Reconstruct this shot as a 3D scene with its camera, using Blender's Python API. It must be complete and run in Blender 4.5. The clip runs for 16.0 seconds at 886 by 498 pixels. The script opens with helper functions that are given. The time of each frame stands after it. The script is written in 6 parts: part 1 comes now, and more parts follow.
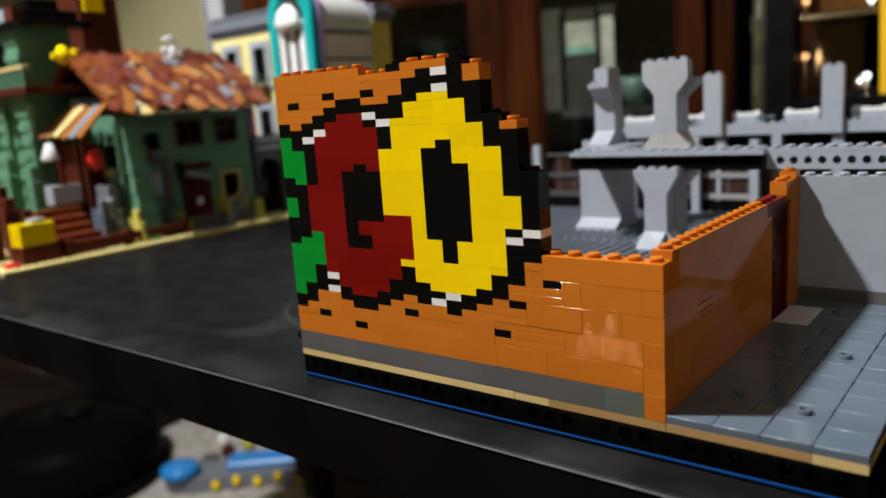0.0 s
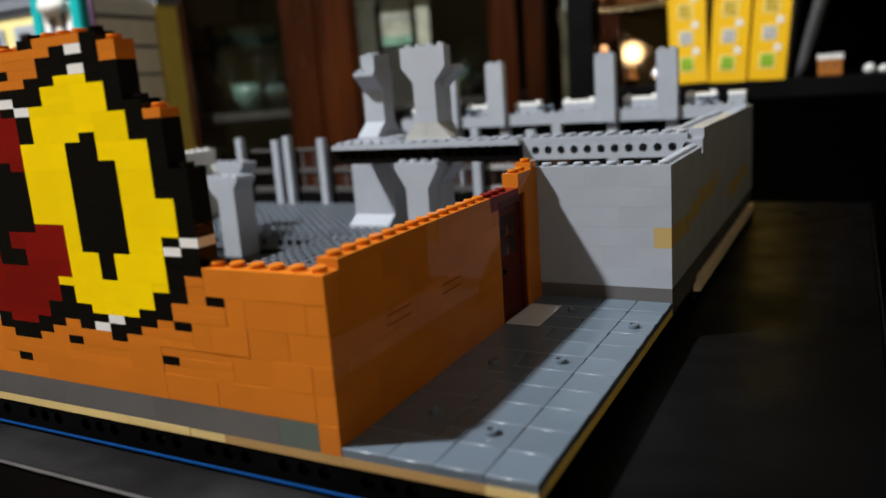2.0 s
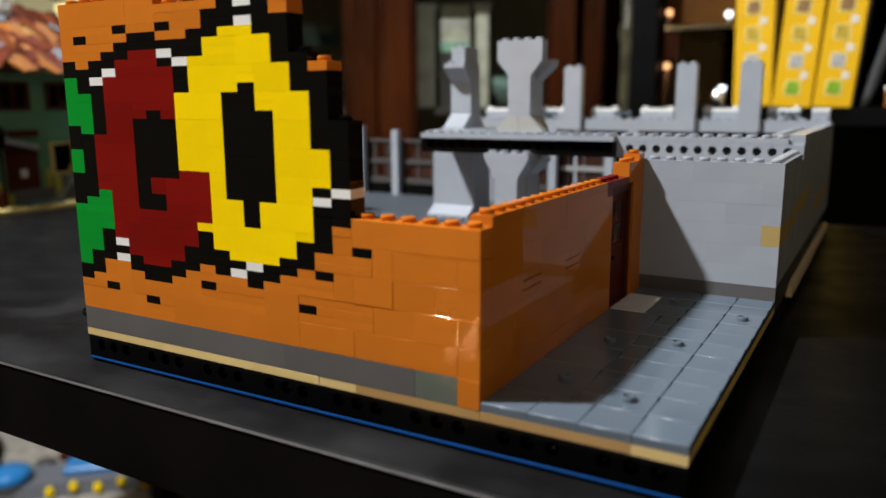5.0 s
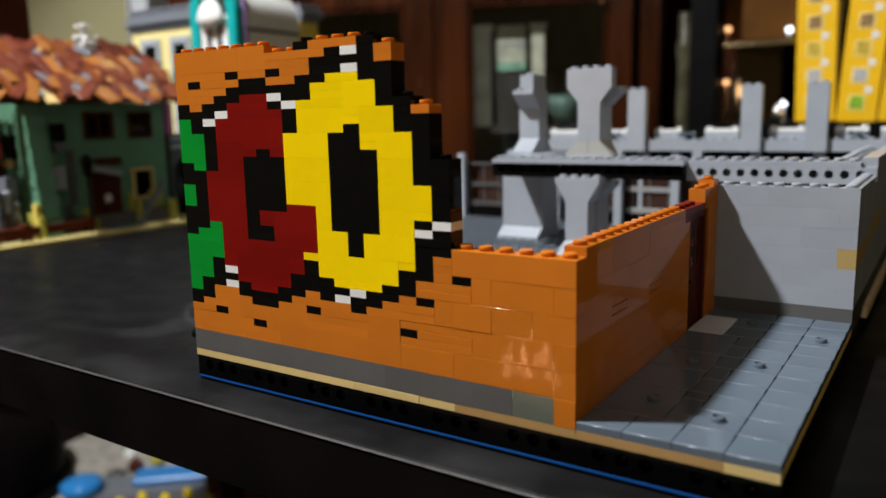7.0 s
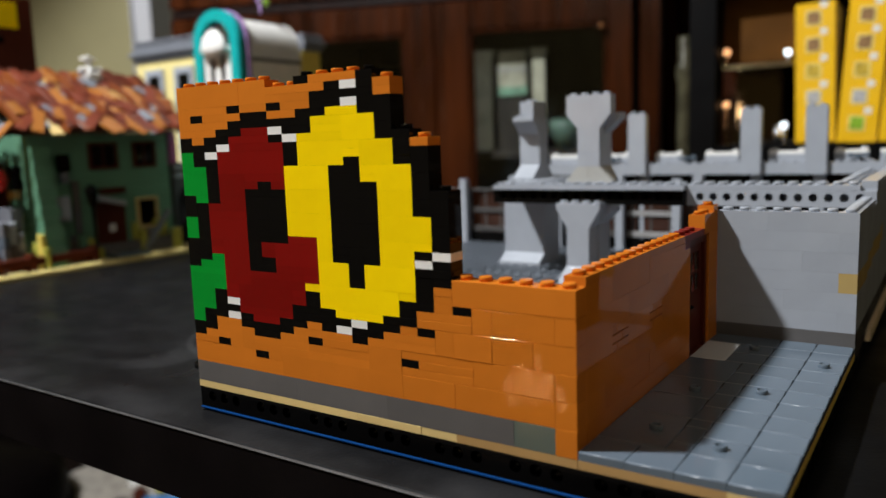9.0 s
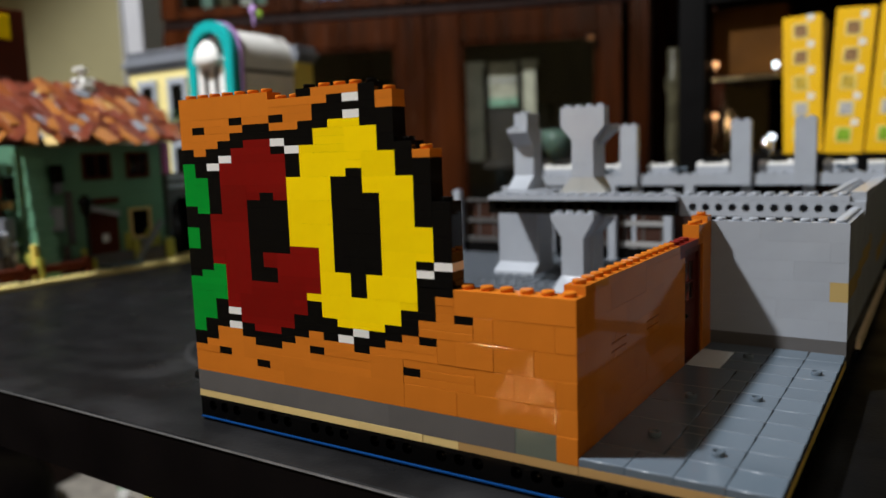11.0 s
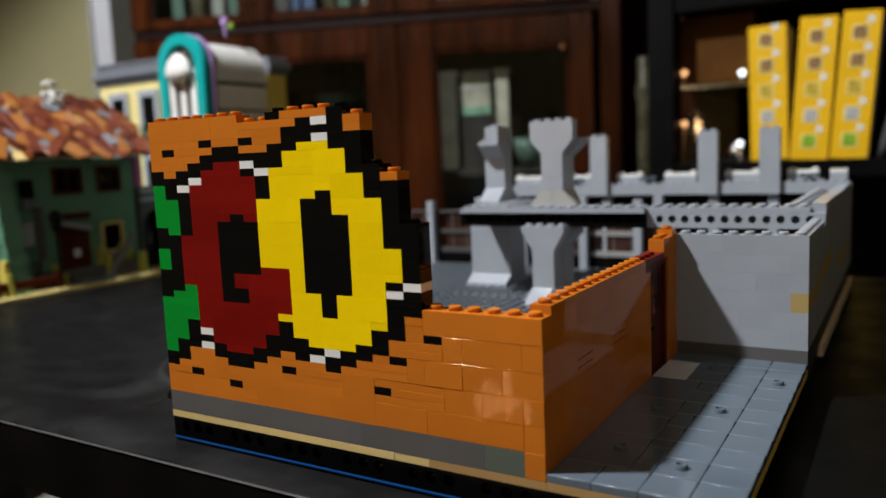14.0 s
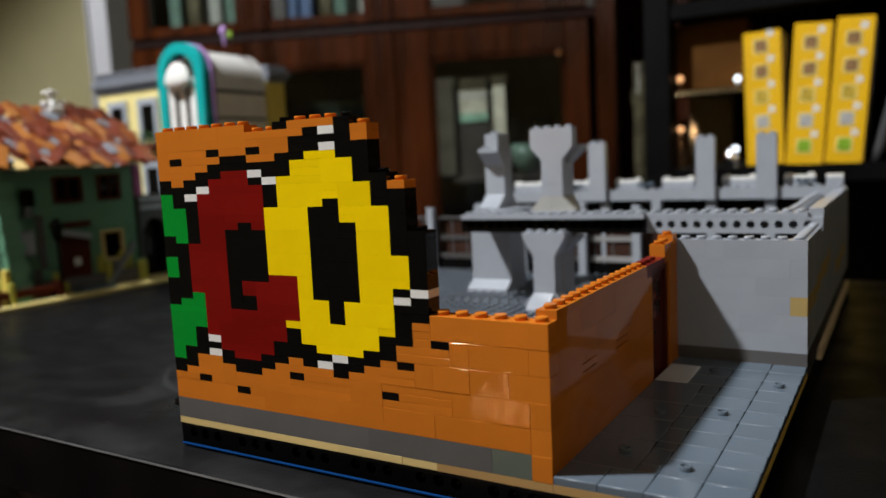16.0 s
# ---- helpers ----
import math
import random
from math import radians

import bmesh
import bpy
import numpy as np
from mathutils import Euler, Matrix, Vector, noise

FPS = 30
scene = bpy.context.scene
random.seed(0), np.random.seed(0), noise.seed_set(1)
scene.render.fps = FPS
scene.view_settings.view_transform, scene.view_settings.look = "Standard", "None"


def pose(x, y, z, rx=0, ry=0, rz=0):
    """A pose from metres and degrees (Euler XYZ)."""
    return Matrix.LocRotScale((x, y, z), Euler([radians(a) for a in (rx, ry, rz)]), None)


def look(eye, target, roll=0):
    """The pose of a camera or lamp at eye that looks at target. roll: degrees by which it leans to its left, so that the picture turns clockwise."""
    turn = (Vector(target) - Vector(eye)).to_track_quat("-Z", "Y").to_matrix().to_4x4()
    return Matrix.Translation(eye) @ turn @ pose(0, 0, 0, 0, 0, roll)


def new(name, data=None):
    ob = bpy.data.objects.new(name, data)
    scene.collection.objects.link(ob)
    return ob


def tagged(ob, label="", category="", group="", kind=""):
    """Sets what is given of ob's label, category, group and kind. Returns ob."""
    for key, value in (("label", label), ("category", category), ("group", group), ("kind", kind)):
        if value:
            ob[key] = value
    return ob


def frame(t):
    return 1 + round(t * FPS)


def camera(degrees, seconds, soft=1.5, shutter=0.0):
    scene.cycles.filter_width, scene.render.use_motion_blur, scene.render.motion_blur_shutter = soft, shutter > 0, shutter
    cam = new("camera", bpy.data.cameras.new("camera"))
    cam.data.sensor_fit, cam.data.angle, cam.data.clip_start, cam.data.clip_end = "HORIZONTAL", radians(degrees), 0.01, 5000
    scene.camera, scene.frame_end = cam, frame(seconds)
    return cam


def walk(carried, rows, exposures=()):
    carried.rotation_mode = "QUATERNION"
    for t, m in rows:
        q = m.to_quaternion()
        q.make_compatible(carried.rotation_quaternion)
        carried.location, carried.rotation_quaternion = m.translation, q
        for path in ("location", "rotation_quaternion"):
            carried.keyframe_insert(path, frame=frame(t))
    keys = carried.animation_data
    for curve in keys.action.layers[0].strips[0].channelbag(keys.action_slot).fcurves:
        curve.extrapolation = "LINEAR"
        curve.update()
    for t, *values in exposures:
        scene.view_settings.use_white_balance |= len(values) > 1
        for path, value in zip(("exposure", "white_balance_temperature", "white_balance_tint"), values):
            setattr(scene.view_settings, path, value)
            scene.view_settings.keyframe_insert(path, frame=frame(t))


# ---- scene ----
cam = camera(59.9, 16.0)
PATH = [
    (0, (0.103, -0.245, 0.117), (-1.135, 1.281, -0.256), -4.1),
    (0.3, (0.099, -0.239, 0.113), (-1.140, 1.273, -0.310), -4.5),
    (0.5, (0.103, -0.231, 0.113), (-1.141, 1.277, -0.309), -5.1),
    (1, (0.115, -0.198, 0.107), (-1.02, 1.389, -0.333), -5.3),
    (1.2, (0.113, -0.198, 0.106), (-0.969, 1.425, -0.340), -5.0),
    (1.5, (0.12, -0.191, 0.106), (-0.896, 1.474, -0.337), -4.7),
    (2, (0.135, -0.175, 0.109), (-0.795, 1.546, -0.305), -4.2),
    (2.2, (0.138, -0.170, 0.110), (-0.764, 1.566, -0.306), -3.8),
    (2.5, (0.144, -0.159, 0.106), (-0.715, 1.606, -0.277), -3.8),
    (3, (0.15, -0.151, 0.102), (-0.648, 1.644, -0.271), -3.8),
    (3.5, (0.133, -0.163, 0.095), (-0.639, 1.645, -0.275), -3.1),
    (3.7, (0.121, -0.172, 0.094), (-0.690, 1.619, -0.274), -2.6),
    (4, (0.114, -0.181, 0.092), (-0.777, 1.572, -0.271), -2.4),
    (4.2, (0.110, -0.185, 0.093), (-0.805, 1.553, -0.281), -1.7),
    (6.3, (0.100, -0.220, 0.098), (-0.949, 1.447, -0.250), -1.0),
    (6.5, (0.099, -0.22, 0.101), (-0.959, 1.438, -0.258), -1.3),
    (7, (0.099, -0.226, 0.104), (-0.994, 1.415, -0.233), -1.3),
    (7.5, (0.099, -0.228, 0.104), (-1.014, 1.403, -0.214), -1.5),
    (8, (0.099, -0.228, 0.105), (-1.023, 1.4, -0.196), -1.6),
    (8.5, (0.101, -0.226, 0.107), (-1.018, 1.407, -0.181), -1.8),
    (9, (0.101, -0.226, 0.107), (-1.005, 1.417, -0.171), -2.0),
    (9.5, (0.103, -0.227, 0.109), (-0.991, 1.426, -0.162), -2.3),
    (12, (0.098, -0.234, 0.107), (-0.977, 1.435, -0.14), -1.7),
    (12.5, (0.101, -0.234, 0.111), (-0.959, 1.443, -0.146), -2.0),
    (13, (0.102, -0.235, 0.112), (-0.947, 1.448, -0.146), -2.1),
    (13.5, (0.104, -0.235, 0.114), (-0.94, 1.452, -0.138), -2.2),
    (14, (0.105, -0.234, 0.114), (-0.929, 1.461, -0.128), -2.5),
    (14.5, (0.105, -0.236, 0.116), (-0.925, 1.462, -0.121), -2.6),
    (15, (0.105, -0.236, 0.117), (-0.929, 1.461, -0.107), -2.8),
    (15.5, (0.103, -0.241, 0.117), (-0.929, 1.459, -0.1), -2.8),
    (16, (0.104, -0.24, 0.115), (-0.921, 1.462, -0.112), -2.8),
]
walk(cam, [(t, look(eye, target, roll)) for t, eye, target, roll in PATH],
     exposures=((0.0, -0.08), (4.0, 0.05), (6.5, -0.09), (9.0, -0.15), (12.5, -0.29), (16.0, -0.36)))
cam.data.dof.use_dof = True
cam.data.dof.focus_distance = 0.325
cam.data.dof.aperture_fstop = 7.3

# ---------- light ----------
world = bpy.data.worlds.new("room_air")
scene.world = world
world.use_nodes = True
bg = world.node_tree.nodes["Background"]
bg.inputs["Color"].default_value = (0.62, 0.60, 0.58, 1)
bg.inputs["Strength"].default_value = 0.030

S, P = 0.008, 0.0032          # stud pitch and plate height of the toy bricks
TABLE = -0.0148               # table top below the first course


def lamp(name, kind, energy, loc, size, colour):
    data = bpy.data.lights.new(name, kind)
    data.energy, data.color = energy, colour
    if kind == "AREA":
        data.shape, data.size = "DISK", size
    else:
        data.shadow_soft_size = size
    ob = new(name, data)
    ob.location = loc
    return ob


KEY = (-0.86, -0.44, 1.50)
key = lamp("pendant_light", "SPOT", 240.0, KEY, 0.05, (0.955, 0.978, 1.0))
key.data.spot_size, key.data.spot_blend = radians(122), 0.25
key.matrix_basis = look(KEY, (-0.45, 0.40, 0.0))
# soft fill added out of view to lift the shaded sides
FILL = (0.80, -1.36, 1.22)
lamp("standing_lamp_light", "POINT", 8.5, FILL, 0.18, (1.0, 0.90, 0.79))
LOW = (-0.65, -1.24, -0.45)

# ---------- materials ----------
MATS = {}


def mat(name, colour, rough=0.3, metal=0.0, bump=0.0, bscale=900.0, vary=0.06, vscale=60.0, rvary=0.08,
        coat=0.0, rand=0.0, spec=0.5, stretch=None, dark=None, bdetail=3.0):
    m = bpy.data.materials.new(name)
    m.use_nodes = True
    nt = m.node_tree
    b = nt.nodes["Principled BSDF"]
    b.inputs["Roughness"].default_value = rough
    b.inputs["Metallic"].default_value = metal
    b.inputs["Specular IOR Level"].default_value = spec
    b.inputs["Coat Weight"].default_value = coat
    b.inputs["Coat Roughness"].default_value = 0.08
    tc = nt.nodes.new("ShaderNodeTexCoord")
    mp = nt.nodes.new("ShaderNodeMapping")
    nt.links.new(tc.outputs["Object"], mp.inputs["Vector"])
    if stretch:
        mp.inputs["Scale"].default_value = stretch
    n1 = nt.nodes.new("ShaderNodeTexNoise")
    n1.inputs["Scale"].default_value, n1.inputs["Detail"].default_value = vscale, 4.0
    n2 = nt.nodes.new("ShaderNodeTexNoise")
    n2.inputs["Scale"].default_value, n2.inputs["Detail"].default_value = bscale, bdetail
    nt.links.new(mp.outputs["Vector"], n1.inputs["Vector"])
    nt.links.new(mp.outputs["Vector"], n2.inputs["Vector"])
    mix = nt.nodes.new("ShaderNodeMix")
    mix.data_type = "RGBA"
    lo = dark if dark else tuple(c * (1 - vary * 1.6) for c in colour)
    hi = tuple(min(1, c * (1 + vary)) for c in colour)
    mix.inputs["A"].default_value = (*lo, 1)
    mix.inputs["B"].default_value = (*hi, 1)
    rmp = nt.nodes.new("ShaderNodeMapRange")
    rmp.inputs["From Min"].default_value, rmp.inputs["From Max"].default_value = 0.3, 0.7
    nt.links.new(n1.outputs["Fac"], rmp.inputs["Value"])
    nt.links.new(rmp.outputs["Result"], mix.inputs["Factor"])
    out = mix.outputs["Result"]
    if rand:
        oi = nt.nodes.new("ShaderNodeObjectInfo")
        rr = nt.nodes.new("ShaderNodeMapRange")
        rr.inputs["To Min"].default_value, rr.inputs["To Max"].default_value = 1 - rand, 1 + rand
        nt.links.new(oi.outputs["Random"], rr.inputs["Value"])
        hsv = nt.nodes.new("ShaderNodeHueSaturation")
        nt.links.new(out, hsv.inputs["Color"])
        nt.links.new(rr.outputs["Result"], hsv.inputs["Value"])
        out = hsv.outputs["Color"]
    nt.links.new(out, b.inputs["Base Color"])
    if rvary:
        r2 = nt.nodes.new("ShaderNodeMapRange")
        r2.inputs["From Min"].default_value, r2.inputs["From Max"].default_value = 0.3, 0.7
        r2.inputs["To Min"].default_value, r2.inputs["To Max"].default_value = max(0.02, rough - rvary), rough + rvary
        n3 = nt.nodes.new("ShaderNodeTexNoise")
        n3.inputs["Scale"].default_value, n3.inputs["Detail"].default_value = vscale * 3.1, 5.0
        nt.links.new(mp.outputs["Vector"], n3.inputs["Vector"])
        nt.links.new(n3.outputs["Fac"], r2.inputs["Value"])
        nt.links.new(r2.outputs["Result"], b.inputs["Roughness"])
    if bump:
        bp = nt.nodes.new("ShaderNodeBump")
        bp.inputs["Strength"].default_value = bump
        bp.inputs["Distance"].default_value = 0.0004
        nt.links.new(n2.outputs["Fac"], bp.inputs["Height"])
        nt.links.new(bp.outputs["Normal"], b.inputs["Normal"])
    MATS[name] = m
    return m


def plastic(name, c, rough=0.04, rand=0.05, spec=0.27, bump=0.05):
    return mat(name, c, rough, bump=bump, bscale=95.0, bdetail=0.5, vary=0.04, vscale=45.0, rvary=0.012, rand=rand, spec=spec)


ORANGE = plastic("orange_plastic", (0.575, 0.168, 0.017), 0.022, spec=0.06, bump=0.03)
BLACK = plastic("black_plastic", (0.0044, 0.0040, 0.0037), spec=0.14)
# the black plastic again, darkened to put the base's shade into its colour
BASEK = plastic("base_black_plastic", (0.0015, 0.0014, 0.0014), 0.10, spec=0.26)
RED = plastic("dark_red_plastic", (0.182, 0.0052, 0.0042), rand=0.13)
YELLOW = plastic("yellow_plastic", (0.99, 0.68, 0.002), rand=0.06)
GREEN = plastic("green_plastic", (0.002, 0.26, 0.025))
WHITE = plastic("white_plastic", (0.80, 0.79, 0.76))
DGREY = plastic("dark_grey_plastic", (0.115, 0.108, 0.105))
SGREY = plastic("sand_green_plastic", (0.10, 0.125, 0.105), 0.12)
LGREY = plastic("light_grey_plastic", (0.362, 0.386, 0.428), 0.22, rand=0.012)
BGREY = plastic("blue_grey_plastic", (0.106, 0.137, 0.171), 0.11, rand=0.07, spec=0.5)
DOORM = plastic("dark_red_brown_door_plastic", (0.085, 0.014, 0.009), 0.3, spec=0.05)
LINTELM = plastic("dark_red_lintel_plastic", (0.175, 0.016, 0.011), 0.3, spec=0.05)
TILEEDGE = plastic("worn_tile_edge_plastic", (0.130, 0.160, 0.195), 0.33, spec=0.5)
OLDGREY = plastic("aged_light_grey_plastic", (0.385, 0.382, 0.36), 0.2)
FLOORG = plastic("floor_grey_plastic", (0.100, 0.116, 0.138), 0.3)
TAN = plastic("tan_plastic", (0.70, 0.52, 0.22))
DTAN = plastic("dark_tan_plastic", (0.43, 0.26, 0.10))
PATCH = plastic("mustard_plastic", (0.48, 0.34, 0.13), 0.25)
BROWN = plastic("reddish_brown_plastic", (0.080, 0.019, 0.010), 0.3, spec=0.05)
PLANKB = plastic("warm_brown_plank_plastic", (0.19, 0.052, 0.014), 0.3, spec=0.1)
BLUE = plastic("blue_plastic", (0.005, 0.043, 0.16))
SGREEN = plastic("sand_green_wall_plastic", (0.120, 0.270, 0.170), 0.35, spec=0.25)
OLIVE = plastic("olive_plastic", (0.42, 0.40, 0.07), 0.3)
ROOFB = plastic("roof_brown_plastic", (0.150, 0.029, 0.012), 0.5, 0.25, 0.2)
ROOFO = plastic("roof_orange_plastic", (0.34, 0.122, 0.020), 0.5, 0.2, 0.2)
ROOFG = plastic("roof_grey_plastic", (0.17, 0.18, 0.205), 0.5, 0.15, 0.2)
CREAM = plastic("cream_yellow_plastic", (0.80, 0.68, 0.30), 0.3)
TEAL = plastic("teal_plastic", (0.01, 0.36, 0.36), 0.15)
LWHITE = plastic("pale_beige_plastic", (0.84, 0.79, 0.70), 0.3)
TOYBLUE = plastic("bright_blue_plastic", (0.03, 0.24, 0.62), 0.25)
LILAC = plastic("lilac_plastic", (0.42, 0.26, 0.55), 0.25)
TABLEM = mat("table_black_laminate", (0.0014, 0.0014, 0.0016), 0.36, bump=0.30, bscale=500, vary=0.30, vscale=9, rvary=0.10, spec=0.03)
TABLEE = mat("table_edge_laminate", (0.0062, 0.0050, 0.0050), 0.42, bump=0.2, bscale=700, vary=0.2, vscale=20, rvary=0.08, spec=0.0)
TRIMW = mat("table_worn_edge", (0.068, 0.066, 0.065), 0.4, bump=0.2, vary=0.25, vscale=60)
WOOD = mat("cherry_wood", (0.034, 0.0080, 0.0019), 0.22, bump=0.15, bscale=60, rand=0.30, vary=0.45, vscale=5, stretch=(5, 5, 0.6),
           coat=0.03, rvary=0.06, spec=0.32)
WOODIN = mat("cabinet_inside_wood", (0.030, 0.024, 0.018), 0.55, bump=0.1, bscale=60, vary=0.4, vscale=9, stretch=(6, 6, 1))
SHELFM = mat("black_shelf_laminate", (0.0032, 0.0030, 0.0031), 0.5, bump=0.2, bscale=400, vary=0.25, vscale=15, spec=0.05)
WALLM = mat("beige_wall_paint", (0.30, 0.266, 0.138), 0.75, bump=0.3, bscale=140, vary=0.05, vscale=5)
CEILM = mat("white_ceiling_paint", (0.72, 0.70, 0.66), 0.85, bump=0.3, bscale=90, vary=0.04, vscale=4)
FLOORM = mat("beige_carpet", (0.42, 0.38, 0.33), 0.95, bump=0.9, bscale=260, vary=0.2, vscale=30)
YTAN = plastic("yellow_tan_plastic", (0.90, 0.64, 0.15), 0.2)
PTAN = plastic("pale_tan_plastic", (0.90, 0.72, 0.48), 0.25)
MUSTARD = plastic("mustard_yellow_plastic", (0.80, 0.62, 0.13), 0.3)
SCREENG = plastic("screen_grey_plastic", (0.30, 0.295, 0.29), 0.2)
RAILG = plastic("dim_grey_plastic", (0.075, 0.072, 0.070), 0.3)
BROWNP = mat("brown_tinted_pane", (0.045, 0.022, 0.016), 0.12, vary=0.3, vscale=40, spec=0.3)
TRIMM = mat("grey_white_trim_paint", (0.40, 0.40, 0.42), 0.5, bump=0.1, vary=0.04)
CARTON = mat("yellow_printed_carton", (0.82, 0.47, 0.008), 0.35, bump=0.1, bscale=200, vary=0.06, vscale=12)
SIDEG = mat("pale_grey_card", (0.34, 0.33, 0.32), 0.5, vary=0.15, vscale=20)
PRINTY = mat("pale_yellow_print", (0.84, 0.66, 0.20), 0.4, vary=0.1, vscale=90)
GREYCARD = mat("dull_grey_card", (0.05, 0.05, 0.053), 0.5, vary=0.15, vscale=20)
PRINTW = mat("white_print", (0.72, 0.71, 0.66), 0.4, vary=0.08, vscale=90)
PRINTB = mat("brown_print", (0.27, 0.15, 0.06), 0.4, vary=0.2, vscale=90)
PRINTO = mat("ochre_print", (0.52, 0.36, 0.04), 0.4, vary=0.2, vscale=90)
PRINTG = mat("grey_print", (0.42, 0.41, 0.40), 0.4, vary=0.2, vscale=90)
PRINTK = mat("dark_print", (0.05, 0.04, 0.03), 0.4, vary=0.2, vscale=90)
PRINTL = mat("lime_print", (0.22, 0.40, 0.02), 0.4, vary=0.2, vscale=90)
BROWNBOX = mat("dark_brown_card", (0.085, 0.034, 0.006), 0.8, bump=0.2, bscale=120, vary=0.2, vscale=14, spec=0.1)
CHROME = mat("polished_metal", (0.75, 0.74, 0.72), 0.14, metal=1.0, vary=0.1, rvary=0.05)
COPPER = mat("copper_metal", (0.80, 0.42, 0.22), 0.20, metal=1.0, vary=0.1, rvary=0.06)
PORC = mat("glazed_porcelain", (0.26, 0.27, 0.24), 0.15, vary=0.06, vscale=30)
PORCG = mat("green_glazed_porcelain", (0.10, 0.16, 0.13), 0.15, vary=0.15, vscale=40)
RUBBER = mat("black_rubber", (0.0035, 0.0026, 0.0026), 0.40, bump=0.3, vary=0.2, spec=0.01)
DARKWOOD = mat("dark_stained_wood", (0.010, 0.0028, 0.0016), 0.45, bump=0.15, bscale=60, vary=0.3, vscale=8, stretch=(5, 5, 0.6), spec=0.15)
FIREBRICK = mat("dark_fired_brick", (0.070, 0.033, 0.017), 0.85, bump=0.7, bscale=220, vary=0.3, vscale=22, rand=0.3, spec=0.1)
MORTAR = mat("grey_brown_mortar", (0.16, 0.125, 0.085), 0.9, bump=0.8, bscale=300, vary=0.25, vscale=30, spec=0.1)
SMOKED = mat("smoked_mirror", (0.13, 0.11, 0.09), 0.04, metal=1.0, vary=0.1, vscale=8, rvary=0.02)
FOLIAGE = mat("leaf_green_plastic", (0.07, 0.16, 0.045), 0.5, vary=0.4, vscale=300, rand=0.3)
REFLP = mat("pale_photo_print", (0.50, 0.48, 0.37), 0.4, vary=0.3, vscale=30)
REFLW = mat("pale_blue_white_print", (0.80, 0.82, 0.70), 0.4, vary=0.25, vscale=25)
REFLG = mat("green_photo_print", (0.25, 0.45, 0.32), 0.4, vary=0.5, vscale=45)
OLIVEG = mat("pale_olive_glaze", (0.07, 0.064, 0.038), 0.2, vary=0.5, vscale=25)
BOOKM = mat("dull_blue_cloth", (0.03, 0.07, 0.16), 0.6, vary=0.2)


# dust on the table as faint wiped arcs and smudges, plus an even grey tone
nt = TABLEM.node_tree
tb = nt.nodes["Principled BSDF"]
old = tb.inputs["Base Color"].links[0].from_socket
tc = nt.nodes.new("ShaderNodeTexCoord")
mp = nt.nodes.new("ShaderNodeMapping")
mp.inputs["Location"].default_value = (-0.10, 0.17, 0)
nt.links.new(tc.outputs["Object"], mp.inputs["Vector"])
wv = nt.nodes.new("ShaderNodeTexWave")
wv.wave_type, wv.rings_direction = "RINGS", "Z"
wv.inputs["Scale"].default_value, wv.inputs["Distortion"].default_value, wv.inputs["Detail"].default_value = 6.0, 7.0, 3.0
wv.inputs["Detail Scale"].default_value = 2.0
nt.links.new(mp.outputs["Vector"], wv.inputs["Vector"])
ns = nt.nodes.new("ShaderNodeTexNoise")
ns.inputs["Scale"].default_value, ns.inputs["Detail"].default_value = 5.5, 6.0
nt.links.new(tc.outputs["Object"], ns.inputs["Vector"])
cut = nt.nodes.new("ShaderNodeMapRange")
cut.inputs["From Min"].default_value, cut.inputs["From Max"].default_value = 0.53, 0.76
nt.links.new(ns.outputs["Fac"], cut.inputs["Value"])
sharp = nt.nodes.new("ShaderNodeMapRange")
sharp.inputs["From Min"].default_value, sharp.inputs["From Max"].default_value = 0.45, 1.0
nt.links.new(wv.outputs["Fac"], sharp.inputs["Value"])
mul = nt.nodes.new("ShaderNodeMath")
mul.operation = "MULTIPLY"
nt.links.new(cut.outputs["Result"], mul.inputs[0])
nt.links.new(sharp.outputs["Result"], mul.inputs[1])
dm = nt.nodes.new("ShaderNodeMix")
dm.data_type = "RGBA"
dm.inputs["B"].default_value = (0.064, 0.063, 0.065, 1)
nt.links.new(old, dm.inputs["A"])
# grey tone and smudges fade out with distance from this point
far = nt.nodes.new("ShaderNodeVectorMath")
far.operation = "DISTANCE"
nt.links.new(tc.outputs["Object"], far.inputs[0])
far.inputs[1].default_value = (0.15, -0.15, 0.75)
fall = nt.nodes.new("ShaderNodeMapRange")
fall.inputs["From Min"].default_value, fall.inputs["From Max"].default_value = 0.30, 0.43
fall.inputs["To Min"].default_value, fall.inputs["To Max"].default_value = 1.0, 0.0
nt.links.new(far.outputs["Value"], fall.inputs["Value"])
grey_lift = nt.nodes.new("ShaderNodeMath")
grey_lift.operation = "MULTIPLY_ADD"
nt.links.new(mul.outputs["Value"], grey_lift.inputs[0])
grey_lift.inputs[1].default_value, grey_lift.inputs[2].default_value = 0.45, 0.12
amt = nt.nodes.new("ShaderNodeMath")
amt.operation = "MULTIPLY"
nt.links.new(grey_lift.outputs["Value"], amt.inputs[0])
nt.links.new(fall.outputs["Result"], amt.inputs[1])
# round scrape beside the toy wall's end
arc = nt.nodes.new("ShaderNodeVectorMath")
arc.operation = "DISTANCE"
nt.links.new(tc.outputs["Object"], arc.inputs[0])
arc.inputs[1].default_value = (0.196, -0.140, 0.7502)
ring = nt.nodes.new("ShaderNodeMapRange")
ring.interpolation_type = "SMOOTHSTEP"
ring.inputs["From Min"].default_value, ring.inputs["From Max"].default_value = 0.088, 0.060
nt.links.new(arc.outputs["Value"], ring.inputs["Value"])
rip = nt.nodes.new("ShaderNodeMath")
rip.operation = "SINE"
sc = nt.nodes.new("ShaderNodeMath")
sc.operation = "MULTIPLY"
sc.inputs[1].default_value = 400.0
